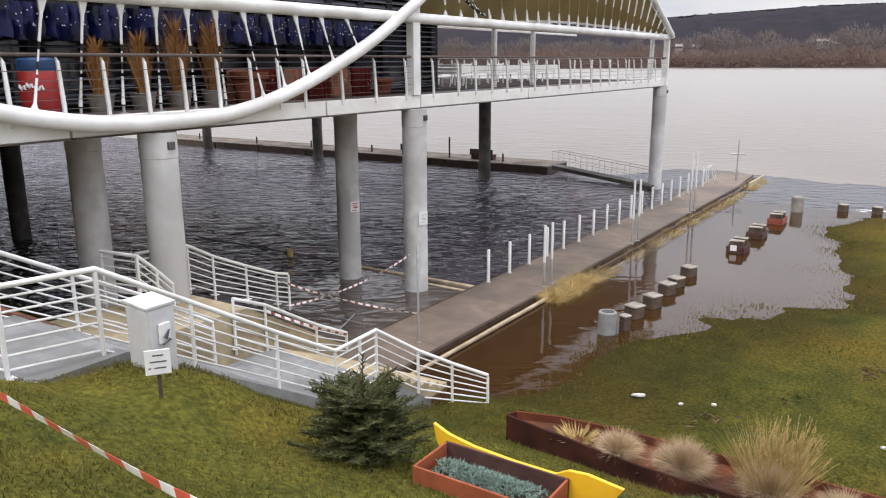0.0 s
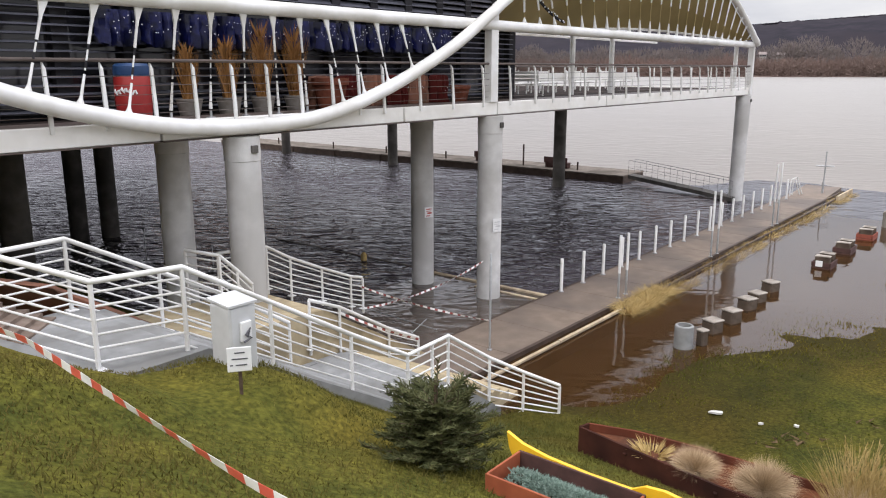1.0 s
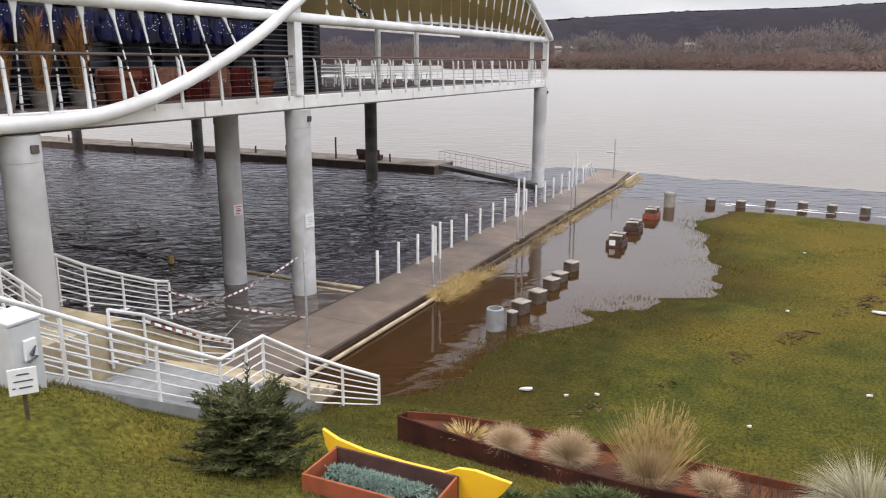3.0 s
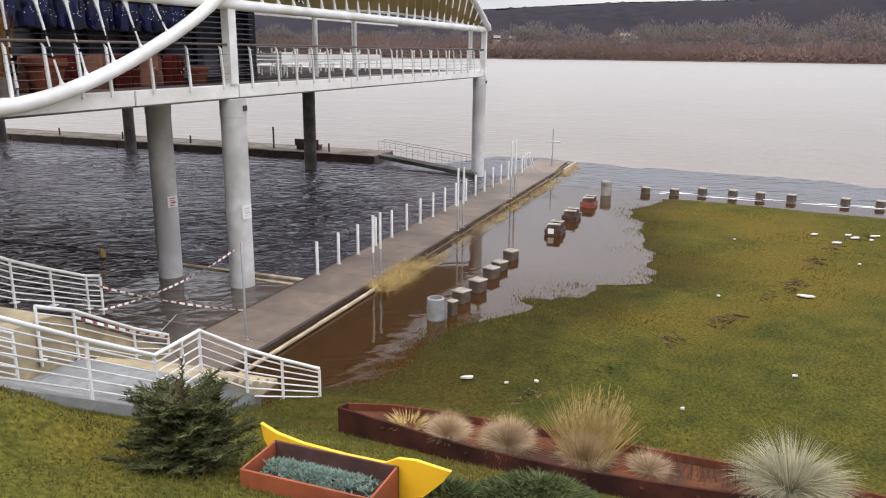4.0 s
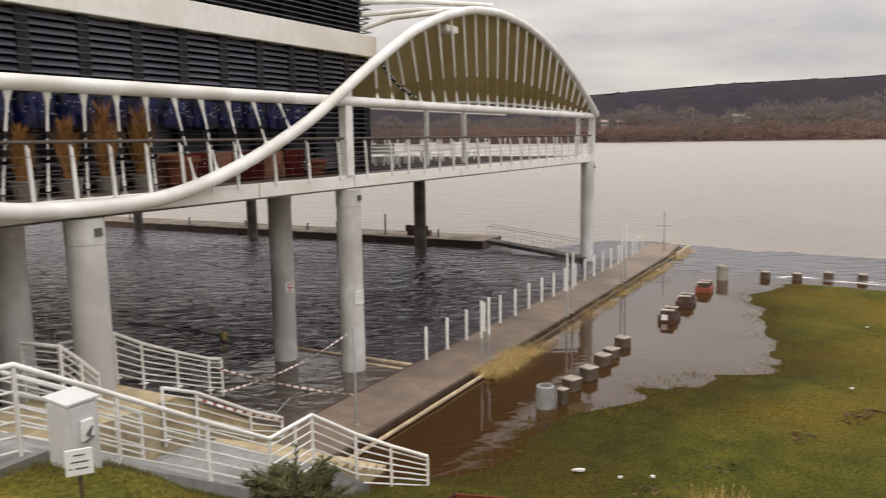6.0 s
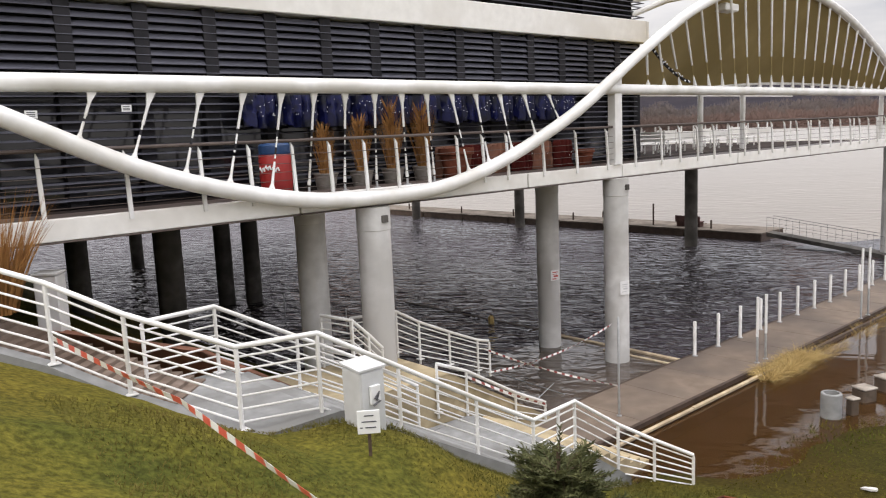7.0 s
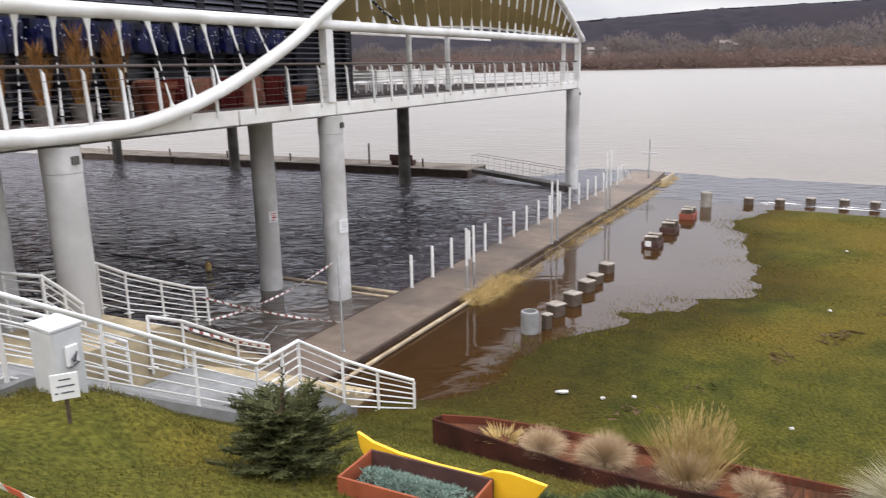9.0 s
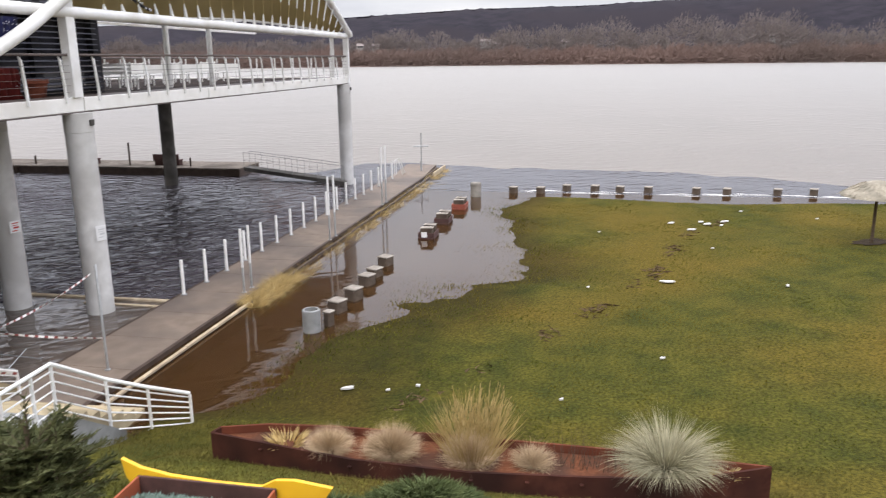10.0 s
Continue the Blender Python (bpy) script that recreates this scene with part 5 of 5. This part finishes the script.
def cabinet():
    t = thing("electric_cabinet", pose(-3.50, 8.74, 3.34, 0, 0, 56.8) @ Matrix.Diagonal((0.88, 0.88, 0.88, 1)), "light grey electric cabinet with a lock flap on the grass", "electric cabinet")
    part("body", Shape().box((-0.22, -0.225, -0.12), (0.22, 0.225, 1.0), 0.02), cabinet_grey, t, "light grey plastic body")
    part("roof", Shape().prism([(-0.24, -0.25, 1.005), (0.24, -0.25, 1.005), (0.24, 0.25, 1.05), (-0.24, 0.25, 1.05)], (0, 0, 0.03)), cabinet_grey, t)
    d = part("door", Shape().box((-0.2, -0.24, 0.02), (0.2, -0.228, 0.97), 0.004), cabinet_grey, t, "flat door")
    part("lock_flap", Shape().box((-0.08, -0.285, 0.50), (0.10, -0.241, 0.78), 0.01), plate_white, d, "pale lock flap")
    part("padlock", Shape().tube([(0.0, -0.31, 0.56), (0.05, -0.31, 0.68), (-0.03, -0.31, 0.60), (0.07, -0.31, 0.54), (-0.06, -0.31, 0.50)], 0.016, 6), ink, d, "dark padlock and chain")


cabinet()


def stake_sign():
    x, y = -3.02, 7.62
    z = gz(x, y) + 0.06
    t = thing("stake_sign", pose(x, y, z, 0, 0, 20), "small white notice on a short stake in the grass", "sign")
    part("stake", Shape().box((-0.02, 0.01, -0.2), (0.02, 0.04, 0.45), 0.003), bark, t, "thin wooden stake")
    pl = part("plate", Shape().box((-0.13, -0.012, 0.22), (0.13, 0.005, 0.50), 0.006), plate_white, t, "white plate with rounded corners")
    for x0, x1, zz in ((-0.05, 0.06, 0.43), (-0.08, 0.09, 0.36), (-0.04, 0.08, 0.29), (-0.10, -0.07, 0.29)):
        part("printed_bar", Shape().box((x0, -0.0165, zz), (x1, -0.0125, zz + 0.014)), ink, pl)


stake_sign()


def tape(name, pts, width, piece, lab, twist=0.0):
    """Barrier tape: red and white lengths along sagging points."""
    t = thing(name, Matrix.Identity(4), lab, "barrier tape", "barrier tapes")
    full = []
    for a, b in zip(pts, pts[1:]):
        a, b = Vector(a), Vector(b)
        n = max(2, int((b - a).length / piece))
        full += [a.lerp(b, k / n) for k in range(n)]
    full.append(Vector(pts[-1]))
    for i, (a, b) in enumerate(zip(full, full[1:])):
        ang = 1.35 + twist * math.sin(i * 0.35)
        ang2 = 1.35 + twist * math.sin((i + 1) * 0.35)
        d = (b - a).normalized()
        side = d.cross(Vector((0, 0, 1))).normalized()
        s1 = (Vector((0, 0, 1)) * math.sin(ang) + side * math.cos(ang)) * width / 2
        s2 = (Vector((0, 0, 1)) * math.sin(ang2) + side * math.cos(ang2)) * width / 2
        e = d.cross(s1).normalized() * 0.001
        if piece < 0.15 and i % 2 == 0:
            b = b + d * piece * 0.25
        elif piece < 0.15:
            a = a + d * piece * 0.27
        s = Shape().add([a - s1 - e, b - s2 - e, b + s2 - e, a + s1 - e, a - s1 + e, b - s2 + e, b + s2 + e, a + s1 + e],
                        [(0, 1, 2, 3), (7, 6, 5, 4), (0, 4, 5, 1), (2, 6, 7, 3), (0, 3, 7, 4), (1, 5, 6, 2)])
        part("red_length" if i % 2 else "white_length", s, (tape_red if piece > 0.15 else tape_dark) if i % 2 else tape_white, t)


def sag(a, b, drop, n=9):
    a, b = Vector(a), Vector(b)
    return [a.lerp(b, k / n) - Vector((0, 0, drop * 4 * (k / n) * (1 - k / n))) for k in range(n + 1)]


def gp(u, v, z):
    return GRID @ Vector((u, v, z))


NEAR_TAPE = sag((-7.45, 7.88, 4.74), (-4.3, 6.0, 4.69), 0.02) + sag((-4.3, 6.0, 4.69), (-1.6, 3.9, 4.69), 0.01)[1:] + sag((-1.6, 3.9, 4.69), (0.4, 2.5, 4.72), 0.01)[1:]
tape("barrier_tape", NEAR_TAPE, 0.075, 0.2, "red and white barrier tape strung across the grass", 0.2)
tape("barrier_tape", sag(gp(-5.2, 0.4, 0.80), gp(-0.37, -0.05, 1.22), 0.22), 0.055, 0.10, "thin red and white barrier tape above the water", 0.5)
tape("barrier_tape", sag(gp(-5.3, 0.5, 1.45), gp(-4.05, -2.95, 0.85), 0.10), 0.05, 0.10, "thin red and white barrier tape above the water", 0.5)
tape("barrier_tape", sag(gp(-8.2, -1.85, 1.9), gp(-6.0, -2.2, 0.75), 0.05), 0.06, 0.13, "loose barrier tape wound along the railing", 0.5)


def conifer_bush():
    rnd = random.Random(21)
    x, y = -0.92, 7.9
    z = gz(x, y)
    t = thing("spruce_bush", pose(x, y, z - 0.05), "small dark green bushy spruce on the grass bank", "bush")
    part("stem", Shape().tube([(0, 0, -0.1), (0.02, 0, 0.5), (0.0, 0.02, 1.05)], [0.05, 0.035, 0.01], 8), bark, t)
    needles = Shape()
    twigs = Shape()
    leaders = []
    for i in range(9):
        a, q = rnd.uniform(0, 6.28), rnd.uniform(0.1, 0.5)
        leaders.append((Vector((q * math.cos(a), q * math.sin(a), 0.5)), Vector((rnd.uniform(-0.25, 0.25), rnd.uniform(-0.25, 0.25), 1)).normalized(), rnd.uniform(0.35, 0.62) - 0.3 * q))
    for p0, d, L in leaders + [(Vector((0.02, 0, 0.75)), Vector((0.03, 0.0, 1)), 0.55)]:
        twigs.tube([p0, p0 + d * L], [0.012, 0.003], 4)
        for k in range(26):
            f = k / 26
            a = k * 2.4
            w = Vector((math.cos(a), math.sin(a), 0.5))
            needles.blade(p0 + d * L * f, w, 0.16 * (1.1 - f), 0.03, 0.05, 2, rnd)
            needles.blade(p0 + d * L * f, w + Vector((0, 0, 0.8)), 0.10, 0.02, 0.0, 1, rnd)
    for i in range(115):
        h = 0.04 + 0.86 * (i / 140)
        a = i * 2.399 + rnd.uniform(-0.3, 0.3)
        L = 0.76 * math.sqrt(max(0.02, 1 - (h / 1.0) ** 1.8)) * rnd.uniform(0.55, 1.15)
        d = Vector((math.cos(a), math.sin(a), 0.22 + 0.5 * h / 1.3)).normalized()
        p0 = Vector((0, 0, h))
        twigs.tube([p0, p0 + d * L * 0.5, p0 + d * L], [0.012, 0.008, 0.003], 4)
        steps = int(10 + 22 * L)
        for k in range(steps):
            f = 0.15 + 0.85 * k / steps
            p = p0 + d * L * f
            for sgn in (-1, 1):
                side = d.cross(Vector((0, 0, 1))).normalized() * sgn
                w = (side + d * 0.9 + Vector((0, 0, rnd.uniform(-0.25, 0.35)))).normalized()
                tl = 0.17 * (1.15 - f * 0.7) * rnd.uniform(0.6, 1.3)
                needles.blade(p, w, tl, 0.028, 0.05, 2, rnd)
                for q in range(3):
                    needles.blade(p + w * tl * rnd.uniform(0.2, 0.9), (w + Vector((rnd.uniform(-1, 1), rnd.uniform(-1, 1), rnd.uniform(-0.4, 0.8))) * 0.8), 0.065, 0.016, 0.0, 1, rnd)
    part("branchwork", twigs, bark, t)
    part("foliage", needles, spruce, t)


conifer_bush()


def boat_planter():
    # orange box with a yellow bow-shaped board along its far side
    t = thing("boat_planter", pose(0.46, 7.02, 2.56, 0, 0, -33.5) @ Matrix.Diagonal((0.9, 0.9, 0.9, 1)), "orange steel planter box with a yellow boat-shaped side board", "planter")
    L, Wd, H = 1.62, 0.72, 0.46
    part("front_panel", Shape().box((-L / 2, -Wd / 2, -0.3), (L / 2, -Wd / 2 + 0.03, H), 0.006), orange_box, t)
    part("back_panel", Shape().box((-L / 2, Wd / 2 - 0.03, -0.3), (L / 2, Wd / 2, H), 0.006), planter_dark, t, "dark inner back panel")
    part("end_panel", Shape().box((-L / 2, -Wd / 2 + 0.032, -0.3), (-L / 2 + 0.03, Wd / 2 - 0.032, H), 0.006), orange_box, t)
    part("end_panel", Shape().box((L / 2 - 0.03, -Wd / 2 + 0.032, -0.3), (L / 2, Wd / 2 - 0.032, H), 0.006), orange_box, t)
    part("soil", Shape().box((-L / 2 + 0.03, -Wd / 2 + 0.03, -0.2), (L / 2 - 0.03, Wd / 2 - 0.03, 0.26)), soil, t)
    y = Wd / 2 + 0.02
    out = [(-1.02, y, 0.62), (-0.80, y, 0.53), (-0.45, y, 0.47), (0.1, y, 0.44), (0.62, y, 0.44), (0.78, y, 0.53), (1.0, y, 0.55), (1.42, y, 0.50), (1.33, y, 0.36), (1.1, y, 0.12), (0.7, y, -0.05), (-0.5, y, -0.05), (-0.86, y, 0.2), (-0.98, y, 0.42)]
    part("side_board", Shape().prism(out, (0, 0.05, 0)), yellow_paint, t, "yellow boat-shaped board")
    rnd = random.Random(8)
    s = Shape()
    for _ in range(900):
        px, py = rnd.gauss(-0.05, 0.32), rnd.gauss(-0.03, 0.14)
        if abs(px) > 0.7 or abs(py) > 0.3:
            continue
        hz = 0.26 + 0.12 * math.exp(-(py / 0.2) ** 2)
        base = Vector((px, py, hz))
        for k in range(5):
            a = rnd.uniform(0, 6.28)
            s.blade(base, (math.cos(a), math.sin(a), rnd.uniform(0.3, 1.4)), 0.07, 0.022, 0.1, 2, rnd)
    tt = thing("sedum_plants", t.matrix_world.copy(), "grey-green cushion of sedum growing in the orange planter", "plants", kind="stuff")
    part("leaves", s, sedum, tt)


boat_planter()

# long boat-shaped planter of rusted steel
PLANT = [(1.0, 11.15), (1.15, 11.28), (1.84, 11.08), (2.69, 10.63), (4.1, 9.72), (5.45, 8.81), (6.08, 8.38), (6.95, 7.74), (7.79, 7.09),
         (6.87, 7.23), (5.97, 7.58), (5.34, 7.89), (4.71, 8.23), (4.05, 8.58), (3.41, 9.03), (2.67, 9.57), (1.62, 10.56)]


def long_planter():
    t = thing("rusted_planter", Matrix.Identity(4), "long boat-shaped planter of dark rusted steel sheets", "planter")
    n = len(PLANT)
    for i in range(n):
        a, b = Vector((*PLANT[i], 0)), Vector((*PLANT[(i + 1) % n], 0))
        d = (b - a).normalized()
        nrm = Vector((-d.y, d.x, 0)) * 0.02
        s = Shape()
        z0, z1 = 0.6, 1.60
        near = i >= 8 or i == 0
        s.add([a - nrm + Vector((0, 0, z0)), b - nrm + Vector((0, 0, z0)), b - nrm + Vector((0, 0, z1)), a - nrm + Vector((0, 0, z1)),
               a + nrm + Vector((0, 0, z0)), b + nrm + Vector((0, 0, z0)), b + nrm + Vector((0, 0, z1)), a + nrm + Vector((0, 0, z1))],
              [(0, 1, 2, 3), (7, 6, 5, 4), (0, 4, 5, 1), (2, 6, 7, 3), (0, 3, 7, 4), (1, 5, 6, 2)])
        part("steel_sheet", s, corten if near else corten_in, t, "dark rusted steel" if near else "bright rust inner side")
        if near and i < n - 1:
            part("bolt", Shape().lathe([(0.03, -0.01), (0.03, 0.01)], 8, (b.x - 0.02, b.y - 0.04, 1.5)), corten, t)
    s = Shape().prism([(x, y, 1.1) for x, y in PLANT[::-1]], (0, 0, 0.38))
    part("mulch", s, rust_mulch, t, "rust-red mulch")


long_planter()

def grass_ball(x, y, z, r, n, mat, seed, lab):
    """A dense round tuft: blades of even length in all directions above the crown."""
    rnd = random.Random(seed)
    t = thing("fountain_grass", pose(x, y, z), lab, "ornamental grass", "grasses in the planter")
    s = Shape()
    for _ in range(int(n * 1.7)):
        a = rnd.uniform(0, 2 * math.pi)
        el = math.asin(rnd.uniform(0.08, 1.0))
        d = Vector((math.cos(a) * math.cos(el), math.sin(a) * math.cos(el), math.sin(el) * 1.05 + 0.12))
        s.blade((0.07 * rnd.uniform(-1, 1), 0.07 * rnd.uniform(-1, 1), 0), d, r * rnd.uniform(0.7, 1.06), 0.009, rnd.uniform(0.05, 0.22), 3, rnd)
    for _ in range(n // 6):
        a = rnd.uniform(0, 2 * math.pi)
        s.blade((0.10 * math.cos(a), 0.10 * math.sin(a), 0.02), (math.cos(a), math.sin(a), 0.9), r * rnd.uniform(0.6, 0.85), 0.014, 0.22, 4, rnd)
    part("tuft", s, mat, t)


grass_ball(2.52, 10.10, 1.49, 0.42, 1500, pale_straw, 1, "pale beige round tuft of dry fountain grass")
grass_ball(3.30, 9.62, 1.49, 0.52, 1900, pale_straw, 2, "pale beige round tuft of dry fountain grass")
grass_ball(4.25, 9.03, 1.47, 0.52, 1300, pale_straw, 3, "loose beige clump of dry grass")
grass_ball(5.0, 8.60, 1.46, 0.40, 600, pale_straw, 5, "small beige tuft of dry grass")
grass_clump("tall_reed_grass", pose(4.32, 9.14, 1.45), 420, 1.0, 0.8, 0.012, 0.06, straw, 4, "tall straw-yellow feathery reed grass", "ornamental grass", 0.32, "grasses in the planter")


def plumes():
    """Feathery seed heads on thin stems that lean to one side."""
    rnd = random.Random(44)
    t = thing("feathery_plume_grass", pose(4.36, 9.16, 1.45), "straw-yellow feathery seed heads on thin stems", "ornamental grass", "grasses in the planter")
    s = Shape()
    for _ in range(110):
        a, q = rnd.uniform(0, 6.28), rnd.random() ** 0.7
        d = Vector((0.62 * q * math.cos(a) + 0.08, 0.45 * q * math.sin(a), 1)).normalized()
        h = rnd.uniform(0.6, 1.18) * (1 - 0.2 * q)
        base = Vector((0.3 * rnd.uniform(-1, 1), 0.2 * rnd.uniform(-1, 1), 0))
        s.blade(base, d, h, 0.008, 0.03, 3, rnd)
        for k in range(16):
            p = base + d * h * (0.62 + 0.38 * k / 16)
            s.blade(p, d + Vector((rnd.uniform(-0.5, 0.5), rnd.uniform(-0.5, 0.5), 0.1)), 0.10 * (1.2 - k / 20), 0.012, 0.05, 2, rnd)
    part("plume", s, straw, t)


plumes()
grass_clump("silver_grass", pose(6.58, 7.74, 1.48), 2500, 0.95, 1.5, 0.012, 0.30, silver_grass, 6, "large pale straw-coloured fountain of feather grass", "ornamental grass", 0.16, "grasses in the planter", 0.95)
grass_clump("yellow_shrub", pose(2.0, 10.58, 1.42), 150, 0.34, 1.4, 0.045, 0.1, straw, 7, "low golden yellow shrub in the planter", "shrub", 0.14, "", 0.8)
grass_clump("yellow_shrub", pose(7.25, 7.36, 1.42), 110, 0.26, 1.4, 0.04, 0.1, straw, 9, "low golden yellow shrub in the planter", "shrub", 0.12, "", 0.8)
for i in range(9):
    grass_clump("thin_dry_stalks", pose(5.3 + 0.10 * i, 8.48 - 0.07 * i, 1.42), 9, 0.75, 0.5, 0.008, 0.03, bark, 50 + i, "sparse thin brown dry stalks", "dry stalks", 0.10)


def juniper_mat(x, y, r, n, seed):
    rnd = random.Random(seed)
    z = gz(x, y)
    t = thing("creeping_juniper", pose(x, y, z), "low spreading green juniper on the bank", "shrub", "creeping junipers")
    s = Shape()
    for _ in range(n):
        a, q = rnd.uniform(0, 6.28), r * rnd.random() ** 0.6
        px, py = q * math.cos(a) * 1.5, q * math.sin(a) * 0.7
        zz = gz(x + px, y + py) - z + 0.55 * r * (1 - (q / r) ** 2) * rnd.uniform(0.4, 1.1)
        d = Vector((math.cos(a) * 1.2, math.sin(a), rnd.uniform(0.2, 1.0)))
        for k in range(6):
            s.blade((px, py, zz), d + Vector((rnd.uniform(-1, 1), rnd.uniform(-1, 1), rnd.uniform(-0.2, 0.6))), rnd.uniform(0.08, 0.18), 0.02, 0.12, 2, rnd)
    part("foliage", s, juniper, t)


juniper_mat(2.95, 7.38, 0.54, 1500, 3)
juniper_mat(1.85, 7.3, 0.26, 220, 4)

grass_clump("dry_reed_clump", pose(-9.45, 9.0, 4.75), 320, 2.1, 0.45, 0.03, 0.16, orange_straw, 77, "tall drooping clump of dry brown reeds by the stairs", "reeds", 0.3)


def parasol():
    t = thing("straw_parasol", pose(25.38, 19.68, 0.1), "grey thatched straw parasol on a wooden pole on the lawn", "parasol")
    part("pole", Shape().lathe([(0.06, -0.3), (0.055, 2.05)], 10), bark, t, "dark wooden pole", True)
    s = Shape()
    rnd = random.Random(2)
    prof = [(1.22, 1.82), (1.18, 1.90), (0.92, 2.07), (0.55, 2.26), (0.22, 2.37), (0.02, 2.40)]
    s.lathe(prof, 28)
    part("thatch", s, thatch, t, "grey straw thatch", True)
    f = Shape()
    for k in range(320):
        a = rnd.uniform(0, 6.28)
        q = rnd.uniform(0.4, 1.2)
        f.blade((q * math.cos(a), q * math.sin(a), interp(q, [(0.02, 2.40), (0.55, 2.26), (0.92, 2.07), (1.22, 1.84)]) + 0.02), (math.cos(a), math.sin(a), -0.5), 0.22, 0.03, 0.2, 2, rnd)
    part("straw_fringe", f, thatch, t)
    m = thing("bare_patch", pose(25.38, 19.68, 0.12), "dark patch of ground under the straw parasol", "soil", kind="stuff")
    s = Shape()
    ring = []
    for k in range(24):
        a = k * math.pi / 12
        r = 0.6 + 0.25 * noise.noise(Vector((math.cos(a) * 2, math.sin(a) * 2, 1)))
        x, y = r * math.cos(a) * 1.3, r * math.sin(a) * 0.7
        ring.append((x, y, gz(25.38 + x, 19.68 + y) - 0.12 + 0.03))
    s.add([(0, 0, 0.06)] + ring, [(0, i + 1, (i + 1) % 24 + 1) for i in range(24)])
    part("soil", s, soil, m)


parasol()


# ---- litter and washed-up debris on the lawn ----
def litter(x, y, w, d, turn, seed):
    rnd = random.Random(seed)
    t = thing("litter_piece", pose(x, y, gz(x, y) + 0.03, 0, 0, turn), "white scrap of rubbish lying on the lawn", "litter", "litter on the lawn")
    out = [(w * math.cos(a) * rnd.uniform(0.8, 1.1), d * math.sin(a) * rnd.uniform(0.7, 1.1), 0.02 * rnd.random()) for a in [k * math.pi / 4 for k in range(8)]]
    part("scrap", Shape().prism(out, (0, 0, 0.035)), litter_white, t)


for i, (x, y, w, d, r) in enumerate(((15.3, 18.65, 0.26, 0.1, -30), (4.16, 15.2, 0.16, 0.07, 0), (21.0, 25.6, 0.18, 0.1, 10), (20.9, 24.2, 0.22, 0.12, 0), (22.3, 25.3, 0.16, 0.1, 20), (22.2, 24.8, 0.2, 0.1, 0),
                                     (23.2, 24.9, 0.24, 0.1, 5), (22.6, 24.4, 0.14, 0.08, 40), (25.4, 26.3, 0.1, 0.08, 0), (27.0, 23.6, 0.08, 0.06, 0), (18.2, 16.7, 0.08, 0.06, 30), (19.5, 21.4, 0.07, 0.05, 0),
                                     (5.55, 14.6, 0.06, 0.04, 0), (4.9, 14.7, 0.06, 0.04, 10), (17.4, 25.5, 0.06, 0.05, 0), (11.2, 13.6, 0.07, 0.05, 0), (12.8, 19.2, 0.06, 0.05, 0), (7.9, 12.6, 0.05, 0.04, 0))):
    litter(x, y, w, d, r, i)


def wrack():
    rnd = random.Random(14)
    t = thing("flood_wrack", Matrix.Identity(4), "dark line of twigs and leaves left by the flood on the grass", "debris", kind="stuff")
    s = Shape()
    line = [(4.2, 13.6), (7.4, 14.8), (8.8, 15.6), (10.9, 16.8), (13.0, 17.9), (15.5, 19.6), (16.5, 20.2), (18.1, 21.7), (19.2, 23.1), (23.5, 25.2)]
    for _ in range(900):
        k = rnd.randrange(len(line) - 1)
        f = rnd.random()
        x = line[k][0] + (line[k + 1][0] - line[k][0]) * f + rnd.gauss(0, 0.15)
        y = line[k][1] + (line[k + 1][1] - line[k][1]) * f + rnd.gauss(0, 0.15)
        if noise.noise(Vector((x * 0.8, y * 0.8, 5))) < 0.0:
            continue
        s.blade((x, y, gz(x, y) + 0.015), (rnd.uniform(-1, 1), rnd.uniform(-1, 1), 0.12), rnd.uniform(0.08, 0.3), rnd.uniform(0.02, 0.07), 0.05, 2, rnd)
    part("twigs", s, debris_mat, t)


wrack()


def foam():
    rnd = random.Random(15)
    t = thing("foam_line", GRID, "pale foam and floating scraps along the river's edge", "foam", kind="stuff")
    s = Shape()
    for _ in range(30):
        u, v = 22.2 + rnd.gauss(0, 0.35), rnd.uniform(-32, -8)
        w = rnd.uniform(0.3, 1.3)
        s.add([(u + rnd.uniform(-0.05, 0.05), v - w, 0.006), (u + 0.05 + 0.05 * rnd.random(), v, 0.02), (u, v + w, 0.006), (u - 0.05 - 0.05 * rnd.random(), v, 0.01)], [(0, 1, 2, 3)])
    part("flecks", s, litter_white, t)


foam()


# ---- grass on bank and lawn ----
def grass(name, n, u0, u1, v0, v1, h, w, seed, lab, mat):
    rnd = random.Random(seed)
    t = thing(name, GRID, lab, "grass", kind="stuff")
    s = Shape()
    for _ in range(n):
        u, v = rnd.uniform(u0, u1), rnd.uniform(v0, v1)
        if (-20 < u <= -6.5 and stair_side(u, v) > -0.12) or (-6.5 < u < -5.5 and v > -5.3):
            continue
        z = ground_height(u, v)
        if z < -0.09 or (z < 0.02 and rnd.random() > 0.65 + 6 * z):
            continue
        tall = 1.0 if z > 0.02 else 1.9
        q = 0.7 + 0.6 * noise.noise(Vector((u * 0.5, v * 0.5, 8)))
        s.blade((u, v, z - 0.01), (rnd.uniform(-0.7, 0.7), rnd.uniform(-0.7, 0.7), 1), h * tall * q * rnd.uniform(0.5, 1.2), w, 0.25, 2, rnd)
    part("blades", s, mat, t)


grass("grass", 90000, -17.5, -6.2, -18, -5.3, 0.10, 0.014, 1, "short green grass on the sloping bank", grass_blades)
grass("grass", 90000, -6.5, 20, -30, -6.5, 0.065, 0.03, 2, "short olive green lawn grass", lawn_blades)
